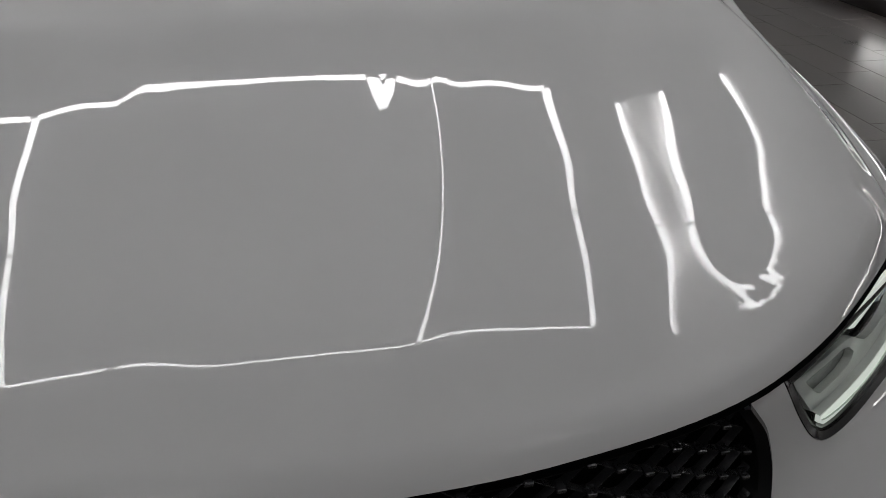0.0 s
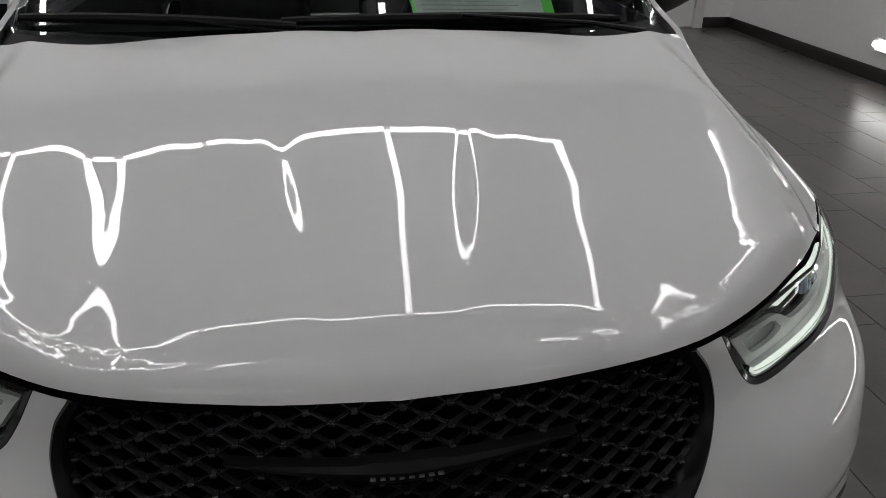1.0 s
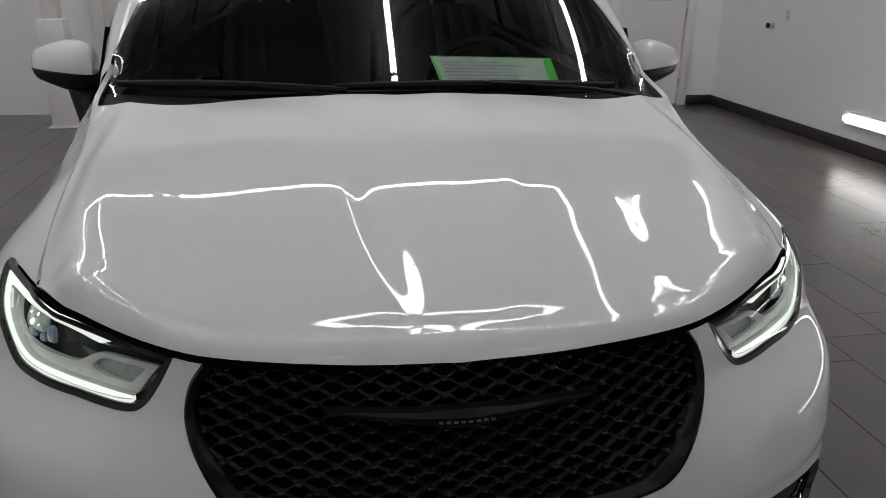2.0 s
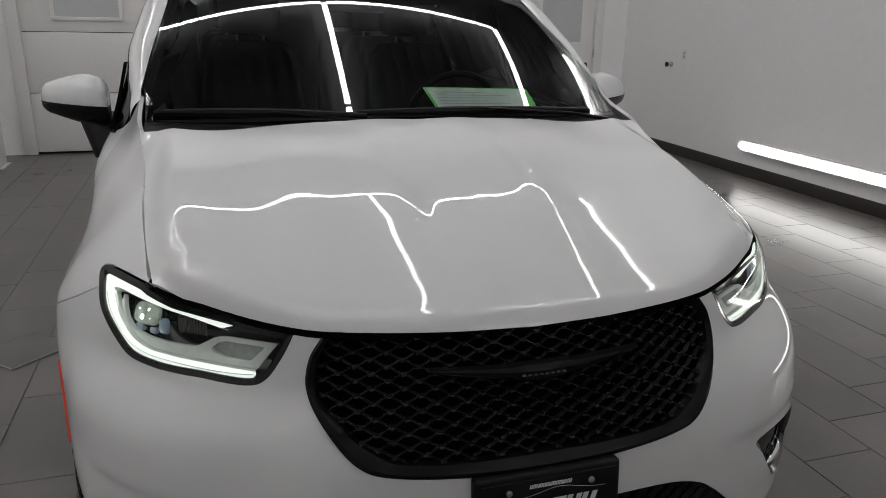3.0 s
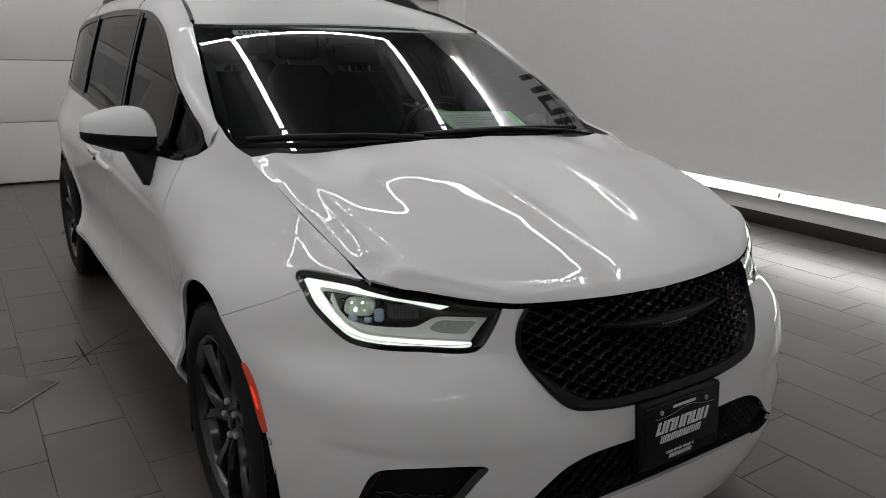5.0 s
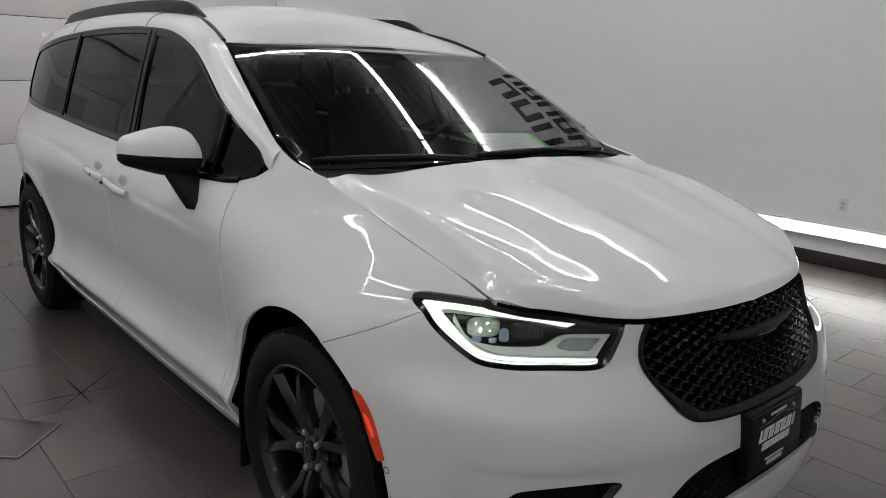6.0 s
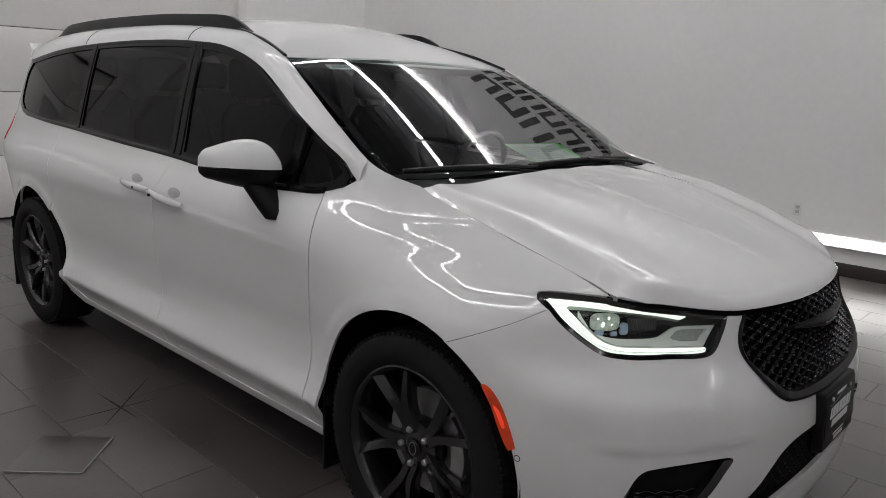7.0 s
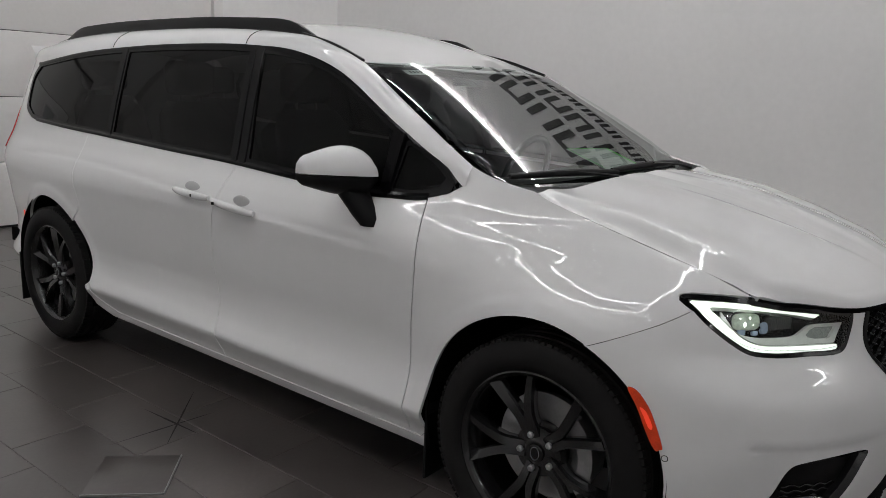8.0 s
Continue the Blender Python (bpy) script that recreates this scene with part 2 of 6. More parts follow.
beam = glow("projector_glow", (0.90, 1.0, 0.88), 14.0)
silver = mat("silver_plastic", (0.93, 0.95, 0.92), 0.20, metal=0.0, coat=0.5, var=0.1, scale=30)
cloth = mat("dark_seat_cloth", (0.032, 0.033, 0.034), 0.8, var=0.3, scale=40, bump=0.3, bump_scale=700)
headliner = mat("dark_headliner", (0.09, 0.09, 0.09), 0.9, var=0.1, scale=20, bump=0.2)
paper = mat("printed_paper", (0.66, 0.72, 0.68), 0.4, coat=0.5, var=0.25, scale=25)
green_paper = mat("green_card", (0.10, 0.75, 0.06), 0.4, coat=0.5, var=0.05)
text_white = mat("white_print", (0.80, 0.80, 0.80), 0.4, var=0.05)
glass_pale = mat("clear_reflector", (0.55, 0.58, 0.56), 0.15, metal=0.3, coat=1.0, var=0.3, scale=120, bump=0.4, bump_scale=400)
# blue reflections inside the headlight, put into the facets' colour
blue_reflection = mat("blue_reflection", (0.42, 0.52, 0.68), 0.08, coat=1.0, var=0.3, scale=50)
# grey for the shade painted in the handle cups, and for the card's print
shade_and_print_grey = mat("grey_shade_and_print", (0.42, 0.42, 0.42), 0.4, var=0.05)
projector_glass = mat("projector_glass", (0.66, 0.74, 0.64), 0.08, coat=1.0, var=0.5, scale=60, bump=0.6, bump_scale=140)
wire_black = mat("gloss_black_mesh", (0.026, 0.026, 0.028), 0.22, var=0.3, scale=40, spec=0.7)
brake_iron = mat("brake_iron", (0.45, 0.45, 0.45), 0.36, metal=0.8, var=0.3, scale=25, bump=0.1)
rib_grey = mat("dark_grey_rib", (0.09, 0.09, 0.09), 0.3, coat=0.5, var=0.1, scale=60)
guide_grey = mat("light_guide_edge", (0.80, 0.84, 0.80), 0.25, coat=0.5, var=0.1, scale=60)

# ---- the room ----
door_white = mat("door_white", (0.76, 0.745, 0.73), 0.45, var=0.03, scale=2, bump=0.05)
XL, XR, YB, YF, ZC = -4.52, 4.45, 6.46, -6.5, 5.82


def slab(name, x0, x1, y0, y1, z0, z1, material, label, category, bevel=0.0):
    bm = bmesh.new()
    box(bm, x0, x1, y0, y1, z0, z1, bevel)
    return tagged(part(name, bm, material, None, label, smooth=False), "", category, "", "structure")


floor = slab("floor", XL - 0.2, XR + 0.2, YF - 0.2, YB + 0.2, -0.12, -0.003, grout, "dark grey porcelain tile floor with thin dark joints", "floor")
slab("wall_east", XR, XR + 0.15, YF - 0.2, YB + 0.2, -0.1, ZC, wall_paint, "plain white painted showroom wall beside the van", "wall")
slab("wall_west", XL - 0.15, XL, YF - 0.2, YB + 0.2, -0.1, ZC, wall_paint, "plain white painted showroom wall", "wall")
slab("wall_south", XL, XR, YF - 0.15, YF, -0.1, ZC, wall_paint, "plain white painted showroom wall", "wall")
GX0, GX1, GZ = -2.34, 2.52, 2.45
DX0, DX1, DZ = 3.14, 4.06, 2.06
bm = bmesh.new()
for a, b, c, d in ((XL, GX0, -0.1, ZC), (GX0, GX1, GZ, ZC), (GX1, DX0, -0.1, ZC), (DX0, DX1, DZ, ZC), (DX1, XR, -0.1, ZC)):
    box(bm, a, b, YB, YB + 0.15, c, d)
tagged(part("wall_north", bm, wall_paint, None, "white back wall with a garage door opening", smooth=False), "", "wall", "", "structure")
# dark ribbed metal deck overhead
bm = bmesh.new()
box(bm, XL - 0.2, XR + 0.2, YF - 0.2, YB + 0.2, ZC + 0.05, ZC + 0.15)
x = XL
while x < XR:
    box(bm, x, x + 0.09, YF - 0.1, YB + 0.1, ZC + 0.025, ZC + 0.06)
    x += 0.2
tagged(part("ceiling", bm, ceiling_mat, None, "dark ribbed metal deck ceiling", smooth=False), "", "ceiling", "", "structure")
bm = bmesh.new()
box(bm, XR - 0.012, XR, YF, YB, 0, 0.115, 0.003)
tagged(part("baseboard", bm, base_mat, None, "dark brown vinyl wall base"), "", "baseboard", "", "structure")
bm = bmesh.new()
box(bm, DX1 + 0.06, XR - 0.012, YB - 0.012, YB, 0, 0.115, 0.003)
tagged(part("baseboard", bm, base_mat, None, "dark brown vinyl wall base"), "", "baseboard", "", "structure")


def lit_tube(a, b, r=0.036, label="lit white tube lamp fixed under the dark ceiling", group="ceiling tubes"):
    a, b = Vector(a), Vector(b)
    t = thing("tube_lamp", (a + b) / 2, label, "lamp", group)
    d = (b - a).normalized()
    bm = bmesh.new()
    tube(bm, [a - t.location + d * 0.012, b - t.location - d * 0.012], r, 12)
    part("diffuser", bm, low_glow if group == "wall tubes" else tube_glow, t, "glowing white diffuser")
    for p, s in ((a, 1), (b, -1)):
        bm = bmesh.new()
        tube(bm, [p - t.location, p - t.location + d * 0.012 * s], r * 1.04, 12)
        part("end_cap", bm, steel, t, "thin grey end cap")
    if group == "wall tubes":
        bm = bmesh.new()
        L = (b - a).length / 2
        box(bm, 0.036, 0.045, -L, L, -0.052, 0.052)
        box(bm, -0.004, 0.036, -L, L, 0.043, 0.052)
        box(bm, -0.004, 0.036, -L, L, -0.052, -0.043)
        part("channel", bm, door_white, t, "white mounting channel", smooth=False)
    if group == "ceiling tubes":
        for s in (0.25, 0.75):
            p = a.lerp(b, s) - t.location
            bm = bmesh.new()
            box(bm, p.x - 0.015, p.x + 0.015, p.y - 0.015, p.y + 0.015, r * 0.9, ZC - t.location.z + 0.03)
            part("bracket", bm, steel, t)
    return t


# low tubes along the east wall
for y0, y1 in ((1.57, 4.03), (-0.9, 1.57)):
    lit_tube((XR - 0.045, y0, 0.30), (XR - 0.045, y1, 0.30), 0.030, "lit white tube lamp fixed low along the wall", "wall tubes")

# ceiling tubes: a grid of long runs joined by cross runs
LZ = 5.67
YA, YM, YZ = -0.88, 1.58, 4.04
XA, XB, XW = 0.475, 3.05, -3.29
for x in (XW, XA, XB):
    for y0, y1 in ((YA, YM), (YM, YZ)):
        lit_tube((x, y0 + 0.02, LZ), (x, y1 - 0.02, LZ))
for y in (YA, YZ):
    for x0, x1 in ((XL + 0.06, XW), (XW, -1.97), (-1.97, XA), (XA, XB)):
        lit_tube((x0 + 0.03, y, LZ), (x1 - 0.03, y, LZ))
# a run over the front of the room, with its middle left out
for x0, x1 in ((XL + 0.06, XW), (XW, -1.1), (1.7, 4.2)):
    lit_tube((x0 + 0.03, YF + 0.3, LZ), (x1 - 0.03, YF + 0.3, LZ))
# tubes along the top of the side walls
for x in (XL + 0.06, XR - 0.06):
    for y0, y1 in ((YA, YM), (YM, YZ)):
        lit_tube((x, y0 + 0.02, LZ - 0.02), (x, y1 - 0.02, LZ - 0.02), 0.034, "lit white tube lamp fixed high along the wall", "high wall tubes")
# garage door in the back wall: a frame, five sections with raised edges and small windows
gd = thing("garage_door", (0.09, YB, 0), "white sectional garage door with a small frosted window", "garage door")
frosted = mat("frosted_pane", (0.52, 0.53, 0.54), 0.25, var=0.04, scale=3)
for i in range(4):
    z0, z1 = 0.02 + i * 0.605, 0.02 + (i + 1) * 0.605
    bm = bmesh.new()
    box(bm, GX0 - 0.09, GX1 - 0.09, 0.03, 0.075, z0, z1 - 0.006, 0.006)
    part("door_section", bm, door_white, gd)
x0 = -2.0 - 0.09
bm = bmesh.new()
for a, b, c, d in ((x0 - 0.04, x0 + 0.64, 1.34, 1.375), (x0 - 0.04, x0 + 0.64, 1.70, 1.735), (x0 - 0.04, x0, 1.375, 1.70), (x0 + 0.60, x0 + 0.64, 1.375, 1.70)):
    box(bm, a, b, 0.015, 0.034, c, d, 0.004)
wf = part("window_frame", bm, door_white, gd, "", smooth=False)
bm = bmesh.new()
box(bm, x0, x0 + 0.60, 0.022, 0.032, 1.37, 1.705)
part("pane", bm, frosted, wf, "pale frosted pane", smooth=False)
bm = bmesh.new()
box(bm, GX0 - 0.09, GX1 - 0.09, 0.028, 0.07, 0.0, 0.02, 0.003)
part("bottom_seal", bm, black_plastic, gd, "black rubber bottom seal")
for x0, x1 in ((GX0 - 0.10, GX0 + 0.02), (GX1 - 0.02, GX1 + 0.10)):
    bm = bmesh.new()
    box(bm, x0, x1, YB - 0.03, YB + 0.028, 0, GZ + 0.1, 0.006)
    tagged(part("door_trim", bm, door_white, None, "white door jamb trim"), "", "trim", "", "structure")
bm = bmesh.new()
box(bm, GX0 - 0.1, GX1 + 0.1, YB - 0.028, YB + 0.03, GZ + 0.002, GZ + 0.12, 0.006)
tagged(part("door_trim", bm, door_white, None, "white door head trim"), "", "trim", "", "structure")
# post with a thicker foot beside the garage door
post = thing("post", (-2.62, 5.85, 0), "white square steel post with a wider lower sleeve", "post")
bm = bmesh.new()
box(bm, -0.07, 0.07, -0.07, 0.07, 1.0, ZC, 0.01)
part("upper_post", bm, door_white, post)
bm = bmesh.new()
box(bm, -0.12, 0.12, -0.12, 0.12, 0.012, 1.005, 0.012)
part("sleeve", bm, door_white, post)
bm = bmesh.new()
box(bm, -0.15, 0.15, -0.15, 0.15, 0.0, 0.014, 0.004)
part("foot_plate", bm, door_white, post)
# side door with a window
sd = thing("side_door", (DX0, YB, 0), "white painted steel door with a window pane", "door")
bm = bmesh.new()
W = DX1 - DX0
for a, b, c, d in ((0.05, W - 0.05, 0.015, 1.18), (0.05, W - 0.05, 1.85, DZ - 0.04), (0.05, 0.17, 1.18, 1.85), (W - 0.22, W - 0.05, 1.18, 1.85)):
    box(bm, a, b, 0.02, 0.065, c, d)
part("leaf", bm, door_white, sd, "", smooth=False)
bm = bmesh.new()
box(bm, 0.165, W - 0.215, 0.03, 0.045, 1.175, 1.855)
part("pane", bm, frosted, sd, "grey glass pane", smooth=False)
bm = bmesh.new()
for a, b, c, d in ((-0.06, 0.045, 0, DZ + 0.06), (W - 0.045, W + 0.06, 0, DZ + 0.06), (0.045, W - 0.045, DZ - 0.035, DZ + 0.06)):
    box(bm, a, b, -0.03, 0.1, c, d, 0.005)
part("door_frame", bm, door_white, sd)
for z in (0.27, 1.05, 1.83):
    bm = bmesh.new()
    tube(bm, [(W - 0.047, -0.012, z - 0.05), (W - 0.047, -0.012, z + 0.05)], 0.011, 8)
    part("hinge", bm, steel, sd, "dark steel hinge")
bm = bmesh.new()
box(bm, 0.05, W - 0.05, -0.02, 0.08, 0.0, 0.012)
part("threshold", bm, steel, sd)
# outlet and spigot on the east wall
so = thing("wall_outlet", (XR, 5.18, 1.10), "white double wall outlet with its cover plate", "outlet")
bm = bmesh.new()
box(bm, -0.006, 0, -0.036, 0.036, -0.058, 0.058, 0.002)
part("cover_plate", bm, door_white, so)
for z in (-0.02, 0.02):
    bm = bmesh.new()
    box(bm, -0.008, -0.004, -0.017, 0.017, z - 0.014, z + 0.014, 0.002)
    part("socket", bm, frosted, so)
so2 = copy_thing(so, pose(XR, 0.62, 0.52))
sp = thing("wall_spigot", (XR, 5.41, 0.985), "small dark round valve knob on the wall", "valve")
bm = bmesh.new()
tube(bm, [(0, 0, 0), (-0.012, 0, 0), (-0.014, 0, 0), (-0.05, 0, 0)], [0.032, 0.032, 0.014, 0.014], 14)
part("flange", bm, steel, sp)
bm = bmesh.new()
tube(bm, [(-0.05, 0, 0), (-0.053, 0, 0), (-0.068, 0, 0), (-0.072, 0, 0)], [0.02, 0.028, 0.028, 0.02], 14)
part("knob", bm, black_plastic, sp)
# lettering on the east wall: rows of black slanted bars, kept without words
def bar_row(y0, y1, zc, h, n, th):
    row = thing("wall_lettering", (XR, (y0 + y1) / 2, zc), "row of large black raised bars on the white wall", "wall sign", "wall sign rows")
    p = (y0 - y1) / n
    lean = Matrix(((1, 0, 0, 0), (0, 1, -0.22, 0), (0, 0, 1, 0), (0, 0, 0, 1)))
    for i in range(n):
        c = y0 - p * (i + 0.5) - row.location.y
        w = p * 0.41
        e = h / 2 - th * 0.42
        bm = bmesh.new()
        box(bm, -0.03, 0.0, c - w, c - w + th, -h / 2, h / 2, 0.004, lean)
        box(bm, -0.029, 0.0, c + w - th, c + w, -h / 2, h / 2, 0.004, lean)
        if i % 3 < 2:
            k = 1 if i % 2 else -1
            box(bm, -0.028, 0.0, c - w + th * 0.5, c + w - th * 0.5, k * e - th * 0.40, k * e + th * 0.40, 0.004, lean)
        part("letter_bar", bm, sign_black, row)


bar_row(3.25, -0.45, 3.90, 0.56, 6, 0.135)
bar_row(3.45, -0.75, 3.24, 0.46, 10, 0.095)
bar_row(3.30, -0.60, 2.67, 0.26, 16, 0.055)


# ---- the van: surfaces ----
YS, ARC = -0.15, 1.15
hw_front = table((0.18, 0.30, 0.45, 0.60, 0.75, 0.82, 0.88, 0.935, 0.97, 1.01, 1.06, 1.155, 1.3), (0.90, 0.935, 0.955, 0.963, 0.967, 0.958, 0.93, 0.885, 0.85, 0.81, 0.75, 0.68, 0.6))
nose = table((0.18, 0.28, 0.35, 0.45, 0.53, 0.60, 0.67, 0.75, 0.79, 0.83, 0.89, 0.94, 0.99, 1.05, 1.2), (-0.87, -0.905, -0.915, -0.92, -0.917, -0.91, -0.895, -0.875, -0.863, -0.851, -0.828, -0.79, -0.69, -0.5, -0.3))
square = table((0.2, 0.35, 0.55, 0.67, 0.79, 0.89, 0.94, 1.2), (2.6, 2.7, 2.65, 2.38, 1.92, 1.95, 2.0, 2.0))
hw_door = table((0.18, 0.26, 0.31, 0.345, 0.368, 0.378, 0.388, 0.42, 0.46, 0.50, 0.56, 0.70, 0.85, 0.93, 0.96, 1.03, 1.10, 1.14, 1.20, 1.30, 1.40, 1.50, 1.60, 1.70),
                (0.86, 0.905, 0.925, 0.944, 0.956, 0.9595, 0.9575, 0.945, 0.929, 0.920, 0.917, 0.937, 0.957, 0.968, 0.966, 0.943, 0.905, 0.888, 0.868, 0.84, 0.81, 0.778, 0.742, 0.69))


def step01(a, b, x):
    t = np.clip((x - a) / (b - a), 0, 1)
    return t * t * (3 - 2 * t)


crease_z = table((0.2, 0.53, 0.82, 1.28, 1.88, 2.39, 2.97, 3.45), (0.89, 0.907, 0.923, 0.945, 0.978, 1.014, 1.029, 1.009))


def half_width(y, z):
    """Half the van's width behind the front corner, at length y and height z."""
    k = step01(-0.15, 0.6, y)
    w = hw_front(z) * (1 - k) + hw_door(z) * k
    # wheel flares
    for yc in (0.0, 3.09):
        r = np.sqrt((y - yc) ** 2 + (z - 0.39) ** 2)
        w = w + (0.010 * np.exp(-((r - 0.40) / 0.10) ** 2) + 0.004 * (1 - step01(0.455, 0.495, r))) * step01(0.25, 0.4, z)
    # shoulder crease: the skin hollows towards it from above and steps out below it
    dz = z - crease_z(y)
    w = w - 0.0055 * np.exp(-np.maximum(dz, 0) / 0.05) * step01(-0.014, 0.016, dz) * step01(0.45, 0.75, y) * (1 - step01(3.1, 3.6, y))
    w = w - 0.10 * np.clip((y - 2.8) / 1.0, 0, 2) ** 2
    end = 4.22 - 0.3 * np.clip((z - 1.05) / 0.6, 0, 2) ** 1.3
    t = np.clip((y - 3.4) / (end - 3.4), 0, 1)
    return w * (1 - t ** 5) ** 0.25


seam_x = table((-0.60, -0.52, -0.40, -0.23, -0.04, 0.10, 0.16, 0.41), (0.70, 0.727, 0.743, 0.752, 0.757, 0.771, 0.777, 0.783))
seam_z = table((-0.60, -0.52, -0.40, -0.23, -0.04, 0.10, 0.16, 0.41), (0.925, 0.948, 0.988, 1.038, 1.09, 1.133, 1.158, 1.226))


def plain_width(y, z):
    """Half the width at any length, before the shoulder is led up to the bonnet's edge."""
    n = square(z)
    d = np.clip((YS - y) / (YS - nose(z)), 0, 0.999)
    return np.where(y >= YS, half_width(np.maximum(y, YS), z), hw_front(z) * (1 - d ** n) ** (1 / n))


def lead(y, z):
    """How far the shoulder moves out so that it meets the bonnet's edge."""
    yc = np.clip(y, -0.60, 0.41)
    zs = seam_z(yc)
    w = np.clip((z - 0.84) / np.maximum(zs - 0.84, 0.02), 0, 1.3) ** 1.6 * (1 - step01(0.41, 0.75, y)) * step01(-0.72, -0.50, y)
    return (seam_x(yc) - plain_width(yc, zs)) * w


def belt(u, z):
    """The van's right flank and front: u is 0 at the front wheel arch, runs back along the side and forward round the nose."""
    u, z = np.asarray(u, float), np.asarray(z, float)
    ph = np.clip((u + ARC) / ARC, -0.2, 1) * np.pi / 2
    n = square(z)
    s, c = np.sin(ph), np.cos(ph)
    r = (np.abs(s) ** n + np.abs(c) ** n) ** (-1 / n)
    xf, yf = hw_front(z) * s * r, YS - (YS - nose(z)) * c * r
    y = YS + np.maximum(u, 0)
    side = u >= 0
    fl = half_width(np.minimum(y, 9), z)
    fl0 = half_width(np.full_like(y, YS), z) - hw_front(z)
    x = np.where(side, fl, xf + fl0 * step01(0.75, 1.0, (u + ARC) / ARC))
    yy = np.where(side, y, yf)
    pocket = step01(-0.86, -0.72, u) * (1 - step01(-0.46, -0.37, u)) * (1 - step01(0.556, 0.592, z)) * step01(0.31, 0.40, z)
    x, yy = x - 0.006 * pocket, yy + 0.005 * pocket
    # soft ridge below the headlights
    ridge = step01(0.58, 0.705, z) * (1 - step01(0.70, 0.795, z)) * step01(-0.80, -0.66, u) * (1 - step01(-0.38, -0.22, u))
    x, yy = x + 0.009 * ridge, yy - 0.009 * ridge
    return np.stack([-(x + lead(yy, z)), yy, z], -1)


def ux(x, z):
    """u of the nose at the distance x from the middle."""
    n = float(square(z))
    a = min(x / float(hw_front(z)), 0.999)
    return -ARC + ARC * math.atan2(a, (1 - a ** n) ** (1 / n)) / (math.pi / 2)


def uy(y, z):
    if y >= YS:
        return y - YS
    n = float(square(z))
    d = min((YS - y) / (YS - float(nose(z))), 0.999)
    return -ARC + ARC * math.atan2((1 - d ** n) ** (1 / n), d) / (math.pi / 2)


def fx(*pts):
    return [(ux(x, z), z) for x, z in pts]


def fy(*pts):
    return [(uy(y, z), z) for y, z in pts]


# bonnet
lip_y = table((0, 0.2, 0.4, 0.46, 0.6, 0.72, 0.78, 0.833), (-0.825, -0.812, -0.765, -0.738, -0.650, -0.540, -0.46, -0.367))
rise = table((-0.03, 0.0, 0.02, 0.06, 0.10, 0.142, 0.3, 0.5, 0.7, 0.955, 1.2), (-0.05, 0.0, 0.022, 0.052, 0.078, 0.099, 0.152, 0.198, 0.235, 0.268, 0.285))


# how far the hood lies off its plain crown, in mm: across from the middle to the side, then back from the lip
SWELL = np.array(((-6.2, -3.6, -9.4, -13.6, -9.1, -3.6, 0.5),
                  (-4.4, -2.0, -6.0, -12.0, -4.0, -0.2, 3.0),
                  (4.6, -0.1, -7.7, -10.2, -5.9, 3.1, 5.9),
                  (13.3, 9.3, -15.2, -7.1, -4.3, 6.3, 8.1),
                  (6.0, 3.5, -14.3, -10.6, -15.5, 3.0, 7.9),
                  (-7.8, -6.6, -10.2, 5.5, -3.7, 2.8, 4.4),
                  (-17.1, -10.2, -11.6, 11.1, 4.7, 0.4, -0.2),
                  (-22.5, -25.5, -13.6, 3.5, 7.7, -0.7, -3.0),
                  (-18.9, -17.3, -5.9, 4.3, 0.5, -2.8, -3.9),
                  (-17.7, -16.1, 3.6, 18.7, 0.1, -3.6, -4.4),
                  (-19.1, -11.8, 21.7, 29.3, 7.6, -1.1, -5.1),
                  (-14.9, 3.5, 33.8, 43.1, 18.7, 2.7, -5.1),
                  (-7.0, 8.0, 23.3, 25.4, 13.7, 3.4, -3.2),
                  (1.1, 4.2, 5.0, 4.0, 3.2, 1.7, -0.4))) / 1000
# two creases on each side: place, its drift along the hood, width, height and its drift
CREASES = ((0.1581, 0.0319, -0.0553, 0.0315, 0.0163, 0.0017, -0.0161), (0.2645, 0.0392, 0.0291, 0.0688, -0.0277, 0.0148, 0.0436))


def spline(t, n):
    """Weights of n even cubic splines over 0 to 1."""
    t = np.clip(t, 0, 1) * (n - 3)
    i = np.minimum(t.astype(int), n - 4)
    f = t - i
    w = np.stack([(1 - f) ** 3, 3 * f ** 3 - 6 * f * f + 4, -3 * f ** 3 + 3 * f * f + 3 * f + 1, f ** 3], -1) / 6
    out = np.zeros(t.shape + (n,))
    for k in range(4):
        np.put_along_axis(out, (i + k)[..., None], w[..., k:k + 1], -1)
    return out


